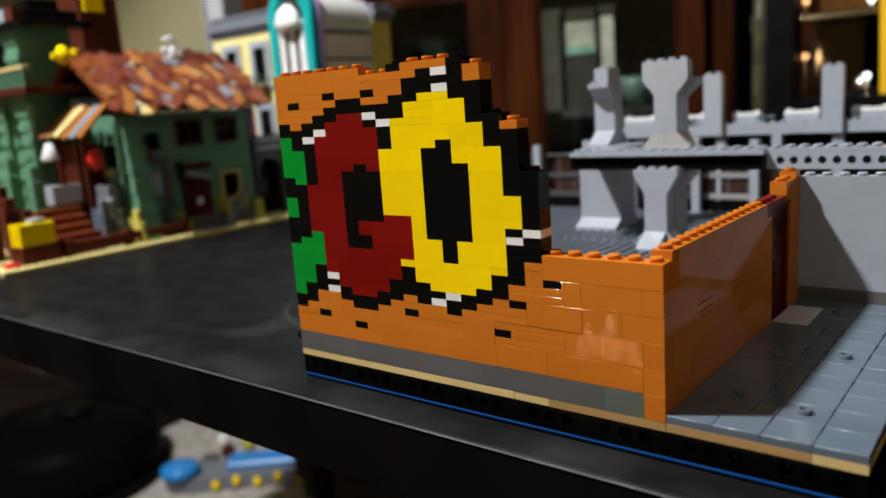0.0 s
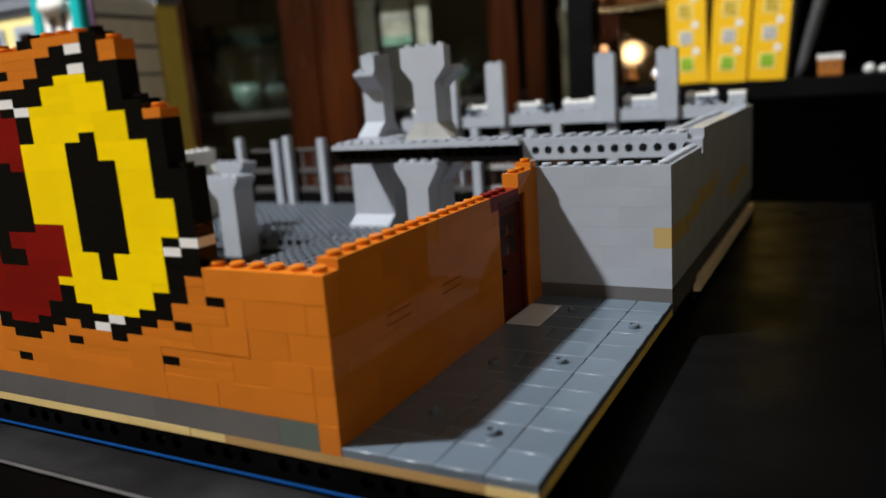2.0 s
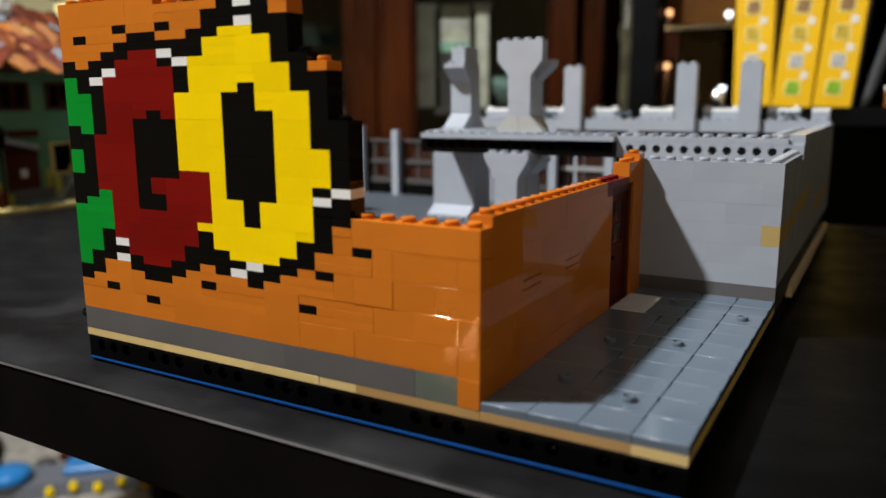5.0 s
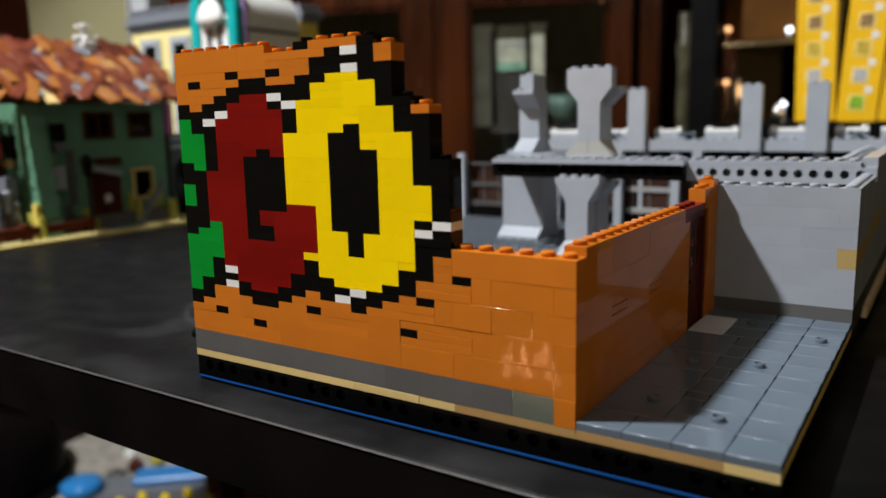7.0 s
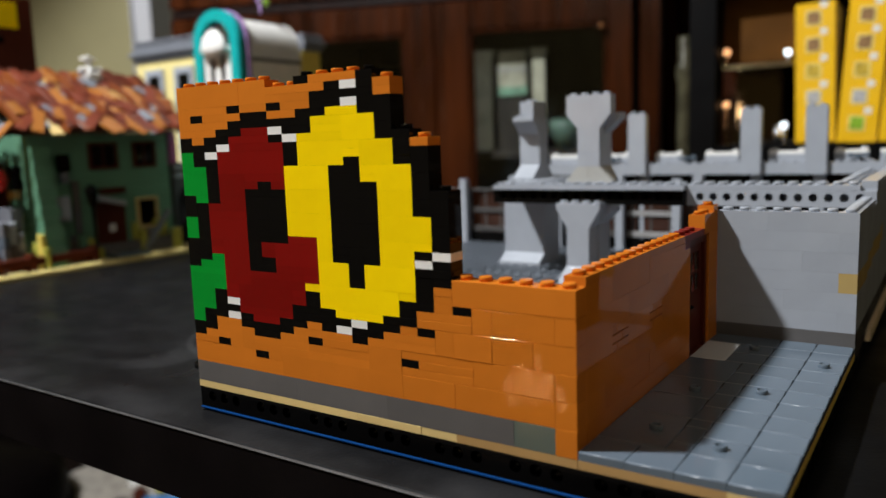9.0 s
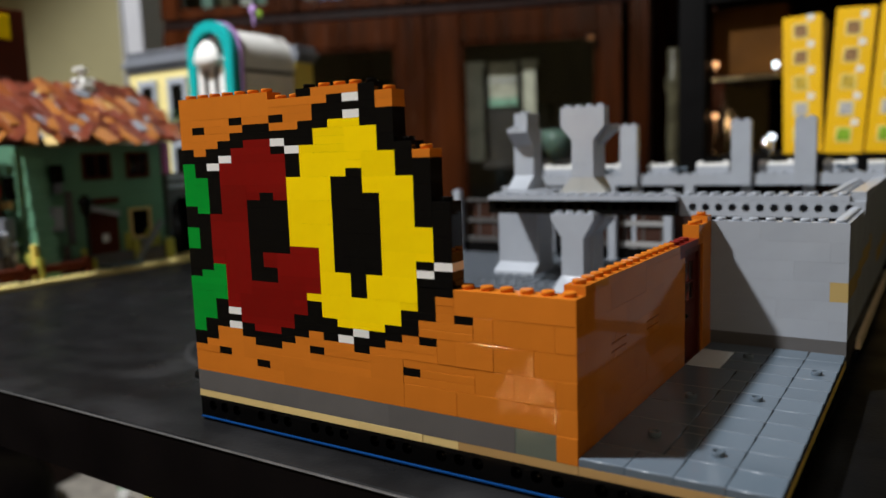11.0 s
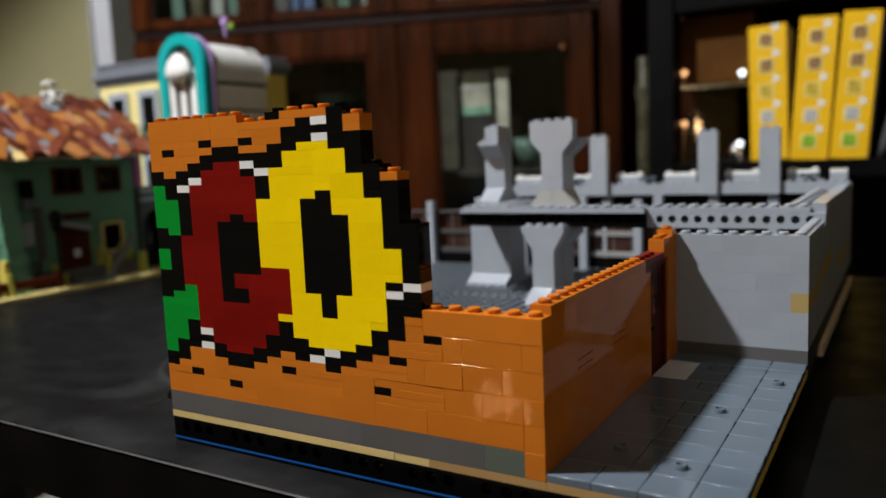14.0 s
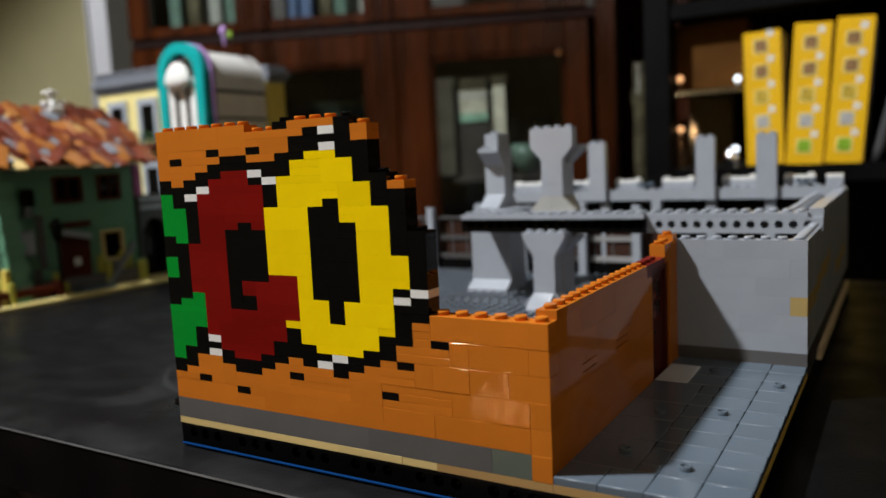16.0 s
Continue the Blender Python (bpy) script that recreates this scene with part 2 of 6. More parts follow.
wob = nt.nodes.new("ShaderNodeMath")
wob.operation = "MULTIPLY_ADD"
nt.links.new(ns.outputs["Fac"], wob.inputs[0])
wob.inputs[1].default_value = 0.05
nt.links.new(arc.outputs["Value"], wob.inputs[2])
nt.links.new(wob.outputs["Value"], sc.inputs[0])
nt.links.new(sc.outputs["Value"], rip.inputs[0])
pos = nt.nodes.new("ShaderNodeMapRange")
pos.inputs["From Min"].default_value, pos.inputs["From Max"].default_value = 0.2, 1.0
pos.inputs["To Min"].default_value, pos.inputs["To Max"].default_value = 0.0, 0.48
nt.links.new(rip.outputs["Value"], pos.inputs["Value"])
rm = nt.nodes.new("ShaderNodeMath")
rm.operation = "MULTIPLY"
nt.links.new(ring.outputs["Result"], rm.inputs[0])
nt.links.new(pos.outputs["Result"], rm.inputs[1])
rn = nt.nodes.new("ShaderNodeMath")
rn.operation = "MULTIPLY"
nt.links.new(rm.outputs["Value"], rn.inputs[0])
nt.links.new(ns.outputs["Fac"], rn.inputs[1])
# fine wiped streaks
smp = nt.nodes.new("ShaderNodeMapping")
smp.inputs["Scale"].default_value = (34.0, 60.0, 1.0)
smp.inputs["Rotation"].default_value = (0, 0, 0.5)
nt.links.new(tc.outputs["Object"], smp.inputs["Vector"])
sn = nt.nodes.new("ShaderNodeTexNoise")
sn.inputs["Scale"].default_value, sn.inputs["Detail"].default_value = 1.0, 5.0
nt.links.new(smp.outputs["Vector"], sn.inputs["Vector"])
sr = nt.nodes.new("ShaderNodeMapRange")
sr.inputs["From Min"].default_value, sr.inputs["From Max"].default_value = 0.35, 0.75
sr.inputs["To Min"].default_value, sr.inputs["To Max"].default_value = 0.7, 1.4
nt.links.new(sn.outputs["Fac"], sr.inputs["Value"])
am2 = nt.nodes.new("ShaderNodeMath")
am2.operation = "MULTIPLY"
nt.links.new(amt.outputs["Value"], am2.inputs[0])
nt.links.new(sr.outputs["Result"], am2.inputs[1])
tot = nt.nodes.new("ShaderNodeMath")
tot.operation = "ADD"
nt.links.new(am2.outputs["Value"], tot.inputs[0])
nt.links.new(rn.outputs["Value"], tot.inputs[1])
# dust left along the front edge
sep = nt.nodes.new("ShaderNodeSeparateXYZ")
nt.links.new(tc.outputs["Object"], sep.inputs["Vector"])
strip = nt.nodes.new("ShaderNodeMapRange")
strip.inputs["From Min"].default_value, strip.inputs["From Max"].default_value = -0.262, -0.284
nt.links.new(sep.outputs["Y"], strip.inputs["Value"])
spot = nt.nodes.new("ShaderNodeTexNoise")
spot.inputs["Scale"].default_value, spot.inputs["Detail"].default_value = 26.0, 6.0
nt.links.new(tc.outputs["Object"], spot.inputs["Vector"])
grain = nt.nodes.new("ShaderNodeMapRange")
grain.inputs["From Min"].default_value, grain.inputs["From Max"].default_value = 0.35, 0.75
grain.inputs["To Min"].default_value, grain.inputs["To Max"].default_value = 0.02, 0.30
nt.links.new(spot.outputs["Fac"], grain.inputs["Value"])
edge_dust = nt.nodes.new("ShaderNodeMath")
edge_dust.operation = "MULTIPLY"
nt.links.new(strip.outputs["Result"], edge_dust.inputs[0])
nt.links.new(grain.outputs["Result"], edge_dust.inputs[1])
both = nt.nodes.new("ShaderNodeMath")
both.operation = "ADD"
nt.links.new(tot.outputs["Value"], both.inputs[0])
nt.links.new(edge_dust.outputs["Value"], both.inputs[1])
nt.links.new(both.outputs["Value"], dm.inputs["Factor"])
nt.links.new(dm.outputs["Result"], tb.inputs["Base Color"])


def glass(name, colour, rough=0.02, clear=0.75):
    m = bpy.data.materials.new(name)
    m.use_nodes = True
    nt = m.node_tree
    for n in list(nt.nodes):
        nt.nodes.remove(n)
    out = nt.nodes.new("ShaderNodeOutputMaterial")
    tr = nt.nodes.new("ShaderNodeBsdfTransparent")
    tr.inputs["Color"].default_value = (*colour, 1)
    gl = nt.nodes.new("ShaderNodeBsdfGlossy")
    gl.inputs["Roughness"].default_value = rough
    fr = nt.nodes.new("ShaderNodeFresnel")
    fr.inputs["IOR"].default_value = 1.5
    mx = nt.nodes.new("ShaderNodeMixShader")
    nt.links.new(fr.outputs["Fac"], mx.inputs["Fac"])
    nt.links.new(tr.outputs["BSDF"], mx.inputs[1])
    nt.links.new(gl.outputs["BSDF"], mx.inputs[2])
    nt.links.new(mx.outputs["Shader"], out.inputs["Surface"])
    return m


def glow(name, colour, strength):
    m = bpy.data.materials.new(name)
    m.use_nodes = True
    b = m.node_tree.nodes["Principled BSDF"]
    b.inputs["Base Color"].default_value = (*colour, 1)
    b.inputs["Emission Color"].default_value = (*colour, 1)
    b.inputs["Emission Strength"].default_value = strength
    return m


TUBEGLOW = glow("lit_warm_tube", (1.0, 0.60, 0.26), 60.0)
GLOBE = glow("lit_warm_globe", (1.0, 0.68, 0.38), 34.0)
# glow of the small beads that stand in for glints on the shelf
GLINTW = glow("lit_white_bulb", (0.82, 0.92, 1.0), 2.6)
GLINTC = glow("lit_copper_bulb", (1.0, 0.50, 0.22), 1.8)
PANE = glass("clear_glass", (0.86, 0.88, 0.87))
GLAZE = glass("pale_green_glass", (0.42, 0.58, 0.52), 0.10)
CLEARP = glass("clear_plastic", (0.82, 0.85, 0.88), 0.06)


# ---------- geometry helpers ----------
def box(bm, x0, y0, z0, x1, y1, z1, c=0.00012):
    """A box with chamfered edges."""
    c = min(c, (x1 - x0) / 4, (y1 - y0) / 4, (z1 - z0) / 4)
    lo, hi = (x0, y0, z0), (x1, y1, z1)
    if c <= 0:
        v = {}
        for i in (0, 1):
            for j in (0, 1):
                for k in (0, 1):
                    v[i, j, k] = bm.verts.new(((lo, hi)[i][0], (lo, hi)[j][1], (lo, hi)[k][2]))
        for f in (((0, 0, 0), (0, 1, 0), (1, 1, 0), (1, 0, 0)), ((0, 0, 1), (1, 0, 1), (1, 1, 1), (0, 1, 1)),
                  ((0, 0, 0), (1, 0, 0), (1, 0, 1), (0, 0, 1)), ((0, 1, 0), (0, 1, 1), (1, 1, 1), (1, 1, 0)),
                  ((0, 0, 0), (0, 0, 1), (0, 1, 1), (0, 1, 0)), ((1, 0, 0), (1, 1, 0), (1, 1, 1), (1, 0, 1))):
            bm.faces.new([v[q] for q in f])
        return
    v = {}
    for i in (0, 1):
        for j in (0, 1):
            for k in (0, 1):
                s = (1 - 2 * i, 1 - 2 * j, 1 - 2 * k)
                base = [(lo, hi)[i][0], (lo, hi)[j][1], (lo, hi)[k][2]]
                for a in range(3):
                    co = [base[q] + (0 if q == a else s[q] * c) for q in range(3)]
                    v[i, j, k, a] = bm.verts.new(co)

    def face(keys):
        bm.faces.new([v[q] for q in keys])
    for i in (0, 1):
        q = [(i, 0, 0, 0), (i, 1, 0, 0), (i, 1, 1, 0), (i, 0, 1, 0)]
        face(q if i else q[::-1])
        q = [(0, i, 0, 1), (0, i, 1, 1), (1, i, 1, 1), (1, i, 0, 1)]
        face(q if i else q[::-1])
        q = [(0, 0, i, 2), (1, 0, i, 2), (1, 1, i, 2), (0, 1, i, 2)]
        face(q if i else q[::-1])
    for i in (0, 1):
        for j in (0, 1):
            q = [(i, j, 0, 0), (i, j, 1, 0), (i, j, 1, 1), (i, j, 0, 1)]
            face(q if i == j else q[::-1])
            q = [(i, 0, j, 2), (i, 1, j, 2), (i, 1, j, 0), (i, 0, j, 0)]
            face(q if i == j else q[::-1])
            q = [(0, i, j, 1), (1, i, j, 1), (1, i, j, 2), (0, i, j, 2)]
            face(q if i == j else q[::-1])
            for k in (0, 1):
                q = [(i, j, k, 0), (i, j, k, 1), (i, j, k, 2)]
                face(q if (i + j + k) % 2 else q[::-1])


def tube(bm, centre, r, h, axis="z", seg=16, c=0.0, r2=None):
    """A capped cylinder or cone along an axis, its base at centre; c chamfers the far end."""
    r2 = r if r2 is None else r2
    rings = [(0, r), (h - c, r2), (h, r2 - c)] if c else [(0, r), (h, r2)]
    made = []
    for d, rad in rings:
        ring = []
        for i in range(seg):
            a = 2 * math.pi * i / seg
            p = {"z": (rad * math.cos(a), rad * math.sin(a), d), "y": (rad * math.sin(a), d, rad * math.cos(a)),
                 "x": (d, rad * math.cos(a), rad * math.sin(a))}[axis]
            ring.append(bm.verts.new([centre[q] + p[q] for q in range(3)]))
        made.append(ring)
    for lo, hi in zip(made, made[1:]):
        for i in range(seg):
            f = bm.faces.new((lo[i], lo[(i + 1) % seg], hi[(i + 1) % seg], hi[i]))
            f.smooth = True
    bm.faces.new(made[0][::-1])
    bm.faces.new(made[-1])


def stud(bm, x, y, z, seg=14):
    tube(bm, (x, y, z), 0.0024, 0.0017, "z", seg, 0.00018)


def prism(bm, outline, lo, hi, axis="y"):
    """A flat outline drawn out along an axis. axis y: outline in (x, z); axis x: outline in (y, z)."""
    put = (lambda a, b, d: (a, d, b)) if axis == "y" else (lambda a, b, d: (d, a, b))
    one = [bm.verts.new(put(a, b, lo)) for a, b in outline]
    two = [bm.verts.new(put(a, b, hi)) for a, b in outline]
    n = len(outline)
    bm.faces.new(one)
    bm.faces.new(two[::-1])
    for i in range(n):
        bm.faces.new((one[(i + 1) % n], one[i], two[i], two[(i + 1) % n]))


def lathe(bm, profile, centre, seg=24):
    rings = []
    for r, z in profile:
        rings.append([bm.verts.new((centre[0] + r * math.cos(2 * math.pi * i / seg),
                                    centre[1] + r * math.sin(2 * math.pi * i / seg), centre[2] + z)) for i in range(seg)])
    for lo, hi in zip(rings, rings[1:]):
        for i in range(seg):
            f = bm.faces.new((lo[i], lo[(i + 1) % seg], hi[(i + 1) % seg], hi[i]))
            f.smooth = True
    bm.faces.new(rings[0][::-1])
    bm.faces.new(rings[-1])


def holed_row(bm, n, axis="x", depth=S, h=3 * P, r=0.0024, top_studs=True, first=0.5):
    """A toy beam of n studs with a round hole between each pair of studs, running along x from 0, its front at y = 0."""
    def cell(x0, x1, hole):
        if not hole:
            box(bm, x0, 0, 0, x1, depth, h, 0)
            return
        cx, cz = (x0 + x1) / 2, h * 0.58
        sets = []
        corners = [math.atan2(dz, dx) % (2 * math.pi) for dx in ((x1 - x0) / 2, (x0 - x1) / 2) for dz in (h - cz, -cz)]
        angles = sorted([math.pi * (i + 0.5) / 8 for i in range(16)] + corners)
        seg = len(angles)
        for y in (0, depth):
            outer, inner = [], []
            for a in angles:
                ca, sa = math.cos(a), math.sin(a)
                k = min(((x1 - x0) / 2) / abs(ca) if abs(ca) > 1e-6 else 9, ((h - cz) if sa > 0 else cz) / abs(sa) if abs(sa) > 1e-6 else 9)
                outer.append(bm.verts.new((cx + k * ca, y, cz + k * sa)))
                inner.append(bm.verts.new((cx + r * ca, y, cz + r * sa)))
            sets.append((outer, inner))
        for s, (outer, inner) in enumerate(sets):
            for i in range(seg):
                j = (i + 1) % seg
                q = (outer[i], outer[j], inner[j], inner[i])
                bm.faces.new(q[::-1] if s == 0 else q)
        for i in range(seg):
            j = (i + 1) % seg
            f = bm.faces.new((sets[0][1][i], sets[0][1][j], sets[1][1][j], sets[1][1][i]))
            f.smooth = True
            bm.faces.new((sets[0][0][j], sets[0][0][i], sets[1][0][i], sets[1][0][j]))
    cell(0, S / 2, False)
    for i in range(n - 1):
        cell(S / 2 + i * S, S / 2 + (i + 1) * S, True)
    cell(n * S - S / 2, n * S, False)
    bmesh.ops.remove_doubles(bm, verts=bm.verts, dist=1e-6)
    if top_studs:
        for i in range(n):
            stud(bm, (i + 0.5) * S, depth / 2, h)


def mesh_of(bm, name, material):
    me = bpy.data.meshes.new(name)
    bm.to_mesh(me)
    bm.free()
    me.materials.append(material)
    return me


def thing(name, loc=(0, 0, 0), rz=0.0, label="", category="", group="", kind=""):
    ob = new(name)
    ob.empty_display_size = 0.01
    ob.matrix_basis = pose(*loc, 0, 0, rz)
    return tagged(ob, label, category, group, kind)


def part(name, bm, material, parent, label="", m=None):
    """One mesh under a thing or part, in its parent's own coordinates."""
    ob = new(name, mesh_of(bm, name, material) if isinstance(bm, bmesh.types.BMesh) else bm)
    ob.parent = parent
    if m is not None:
        ob.matrix_basis = m
    if label:
        ob["label"] = label
    return ob


def single(name, bm, material, label, category, loc=(0, 0, 0), rz=0.0, group="", kind=""):
    ob = new(name, mesh_of(bm, name, material))
    ob.matrix_basis = pose(*loc, 0, 0, rz)
    return tagged(ob, label, category, group, kind)


BRICKS = {}


def brick_mesh(w, d, h, material, studs, soft, snug):
    """A toy brick w x d studs and h plates high, its corner at the origin, with studs on the cells listed."""
    key = (w, d, h, material.name, tuple(studs), soft, snug)
    if key not in BRICKS:
        bm = bmesh.new()
        g = 0.000012 if snug else 0.000028 if material in (YELLOW, RED) else 0.000032
        edge = 0.00005 if material is BLACK else 0 if snug else (0.00010 if soft else 0.00006) if material is ORANGE else (0.00008 if soft else 0)
        box(bm, g, g, g, w * S - g, d * S - g, h * P - g, edge)
        for i, j in studs:
            stud(bm, (i + 0.5) * S, (j + 0.5) * S, h * P - g)
        BRICKS[key] = mesh_of(bm, "brick", material)
    return BRICKS[key]


RNG = random.Random(7)


def brick(parent, x, y, z, w, d, h, material, studs=(), name="brick", jitter=1.0):
    """Places a brick by studs and plates."""
    ob = new(name, brick_mesh(w, d, h, material, studs, RNG.random() < 0.3, jitter < 0.5))
    ob.parent = parent
    j = 0.00006 * jitter
    ob.matrix_basis = pose(x * S + RNG.uniform(-j, j) * 0.5, y * S + RNG.uniform(-j, j), z * P,
                           RNG.uniform(-0.28, 0.28) * jitter, 0, RNG.uniform(-0.30, 0.30) * jitter / max(1, w * 0.5))
    return ob


def lay(parent, grid, cuts, along, at, rise, material_of, tall=3, wide=8, jitter=1.0, loose=0):
    """Lays a one-stud-thick wall of bricks over a grid {(column, plate): colour}. along: x or y."""
    used = set()
    cols = sorted({c for c, _ in grid})
    for z in sorted({r for _, r in grid}):
        for c in cols:
            if (c, z) not in grid or (c, z) in used:
                continue
            col = grid[c, z]
            band = z // 3

            def fits(w, h):
                return all(grid.get((c + i, z + k)) == col and (c + i, z + k) not in used for i in range(w) for k in range(h))
            h = tall if ((z - (1 if col == "Y" else 0)) % 3 == 0 and fits(1, tall)) else 1
            w = 1
            limit = wide if h > 1 else 4
            while w < limit and fits(w + 1, h) and (c + w) not in cuts.get(band, ()):
                w += 1
            for i in range(w):
                for k in range(h):
                    used.add((c + i, z + k))
            tops = [i for i in range(w) if (c + i, z + h) not in grid]
            if along == "x":
                brick(parent, at[0] + c, at[1], rise + z, w, 1, h, material_of[col], [(i, 0) for i in tops], "brick", jitter if c >= loose else 0.45)
            else:
                brick(parent, at[0], at[1] + c, rise + z, 1, w, h, material_of[col], [(0, i) for i in tops], "brick", jitter)


# ---------- room ----------
U = Vector((0.92, 0.39, 0)).normalized()
ROOM_RZ = math.degrees(math.atan2(U.y, U.x))
CAB = Vector((-0.78, 0.97, 0))          # on the cabinet's front
FLOOR_Z = -0.765


def slab(name, x0, y0, z0, x1, y1, z1, material, label, category):
    bm = bmesh.new()
    box(bm, x0, y0, z0, x1, y1, z1, 0)
    return single(name, bm, material, label, category, (CAB.x, CAB.y, 0), ROOM_RZ, kind="structure")


slab("floor", -2.6, -3.6, FLOOR_Z - 0.1, 2.6, 1.0, FLOOR_Z, FLOORM, "beige short-pile carpet floor under the table", "floor")
# ceiling, right and near walls lie out of view, added to bounce light
slab("ceiling", -2.6, -3.6, 1.66, 2.6, 1.0, 1.76, CEILM, "plain white painted ceiling", "ceiling")
slab("wall_back", -2.6, 0.75, FLOOR_Z, 2.6, 0.87, 1.66, WALLM, "beige painted wall behind the display cabinet", "wall")
slab("wall_left", -2.42, -3.6, FLOOR_Z, -2.30, 0.75, 1.66, WALLM, "plain beige painted side wall", "wall")
slab("wall_right", 2.4, -3.6, FLOOR_Z, 2.52, 0.75, 1.66, WALLM, "plain beige painted side wall", "wall")
slab("wall_near", -2.30, -3.6, FLOOR_Z, 2.4, -3.48, 1.66, WALLM, "plain beige painted wall", "wall")

# pendant whose light falls on the table; unseen low lamp added for reflected streaks
pend = thing("pendant_lamp", KEY, label="small metal pendant lamp under the ceiling", category="lamp")
bm = bmesh.new()
lathe(bm, [(0.06, 0.07), (0.07, 0.075), (0.07, 0.10), (0.02, 0.125), (0.008, 0.13)], (0, 0, 0), 28)
part("shade", bm, CHROME, pend)
bm = bmesh.new()
tube(bm, (0, 0, 0.13), 0.004, 0.03, "z", 10)
part("stem", bm, CHROME, pend)
low = thing("floor_lamp", (LOW[0], LOW[1], FLOOR_Z), label="unseen low lamp added for its streaked reflection in the orange wall", category="lamp")
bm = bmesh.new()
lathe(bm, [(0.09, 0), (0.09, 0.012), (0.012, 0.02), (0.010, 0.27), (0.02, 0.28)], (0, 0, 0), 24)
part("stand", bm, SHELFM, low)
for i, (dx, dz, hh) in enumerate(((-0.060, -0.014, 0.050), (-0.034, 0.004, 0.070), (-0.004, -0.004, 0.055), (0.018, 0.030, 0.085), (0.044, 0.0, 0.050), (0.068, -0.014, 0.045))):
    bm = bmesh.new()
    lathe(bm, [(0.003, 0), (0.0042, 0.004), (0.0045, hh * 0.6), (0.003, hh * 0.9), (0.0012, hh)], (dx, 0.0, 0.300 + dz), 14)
    part("glowing_tube", bm, TUBEGLOW, low, "glowing tube shaped for the reflected streaks")
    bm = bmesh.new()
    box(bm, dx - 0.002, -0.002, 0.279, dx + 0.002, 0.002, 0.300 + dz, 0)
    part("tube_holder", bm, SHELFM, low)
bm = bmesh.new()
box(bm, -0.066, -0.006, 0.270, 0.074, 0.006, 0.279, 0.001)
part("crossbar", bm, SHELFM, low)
# made-up stand below the fill light
stand = thing("standing_lamp", (FILL[0], FILL[1], FLOOR_Z), label="unseen black stand added under the fill light", category="lamp")
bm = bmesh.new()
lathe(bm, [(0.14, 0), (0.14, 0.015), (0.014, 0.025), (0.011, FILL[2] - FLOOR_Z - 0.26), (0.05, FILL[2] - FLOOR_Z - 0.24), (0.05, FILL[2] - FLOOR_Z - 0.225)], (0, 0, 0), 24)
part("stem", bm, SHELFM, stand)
# unseen globe whose mirror image gives the warm glow by the shelf
tall = thing("globe_lamp", (-1.02, -1.90, FLOOR_Z), label="unseen lit warm globe placed to glow in the smoked mirror", category="lamp")
bm = bmesh.new()
lathe(bm, [(0.12, 0), (0.12, 0.012), (0.012, 0.02), (0.010, 0.90), (0.03, 0.925)], (0, 0, 0), 24)
part("stand", bm, SHELFM, tall)
bm = bmesh.new()
lathe(bm, [(0.058 * math.sin(math.pi * (i + 0.3) / 12.6), 0.983 - 0.058 * math.cos(math.pi * (i + 0.3) / 12.6)) for i in range(13)], (0, 0, 0), 24)
part("globe", bm, GLOBE, tall, "glowing warm glass globe")

# brick chimney breast beside the shelf unit, run on unseen to darken reflections
bm = bmesh.new()
box(bm, 0.275, 1.166, FLOOR_Z, 1.66, 1.30, 1.655, 0)
chim = single("wall_brick", bm, MORTAR, "dark fired brick chimney breast with pale mortar", "wall", kind="structure")
bm = bmesh.new()
box(bm, 0, 0, 0, 0.197, 0.02, 0.057, 0.003)
cb = mesh_of(bm, "brick", FIREBRICK)
cr = random.Random(11)
for i in range(35):
    for j in range(4 if i % 2 else 3):
        ob = new("brick", cb)
        ob.parent = chim
        ob.matrix_basis = pose(0.277 + j * 0.207 + (0 if i % 2 else 0.1035), 1.160 + cr.uniform(-0.002, 0.002), -0.744 + 0.067 * i, 0, cr.uniform(-0.4, 0.4), 0)

# ---------- table ----------
table = thing("table", (-0.45, 0.27, FLOOR_Z), label="long black laminate table with pale front edge", category="table")
TH = TABLE - FLOOR_Z
bm = bmesh.new()
box(bm, -0.72, -0.291, TH - 0.0338, 0.601, 0.301, TH, 0.0012)
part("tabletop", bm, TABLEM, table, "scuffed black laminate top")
bm = bmesh.new()
box(bm, -0.72, -0.2922, TH - 0.0336, 0.601, -0.2911, TH - 0.0012, 0.0004)
part("front_facing", bm, TABLEE, table, "black laminate front facing")
bm = bmesh.new()
box(bm, -0.72, -0.2926, TH - 0.0006, 0.602, -0.2911, TH - 0.0002, 0.0001)
part("edge_band", bm, TRIMW, table, "pale grey edge band")
bm = bmesh.new()
box(bm, 0.6012, -0.2911, TH - 0.0010, 0.6022, 0.301, TH - 0.0002, 0.0002)
part("edge_band", bm, SHELFM, table)
for lx, ly in ((-0.70, -0.27), (0.55, -0.272), (-0.386, 0.255), (0.55, 0.25)):
    bm = bmesh.new()
    box(bm, lx, ly, 0, lx + 0.026, ly + 0.026, TH - 0.0340, 0.001)
    part("leg", bm, TABLEE, table)

# ---------- toy street corner: base, painted wall, door, pavement ----------
UP = pose(0, 0, -TABLE)
corner = thing("toy_street_corner", (0, 0, TABLE),
               label="unfinished toy brick street corner with a colourful lettered wall", category="toy building")
bm = bmesh.new()
box(bm, -24 * S - 0.0001, -0.0004, TABLE + 0.0010, 7.85 * S, 32 * S, -4 * P - 0.0001, 0.0002)
base = part("baseplate", bm, BLUE, corner, "thin blue base sheet", UP)
bm = bmesh.new()
box(bm, -23.0 * S, 1.02 * S, -4 * P, 7.0 * S, 31.9 * S, -1 * P - 0.0001, 0)
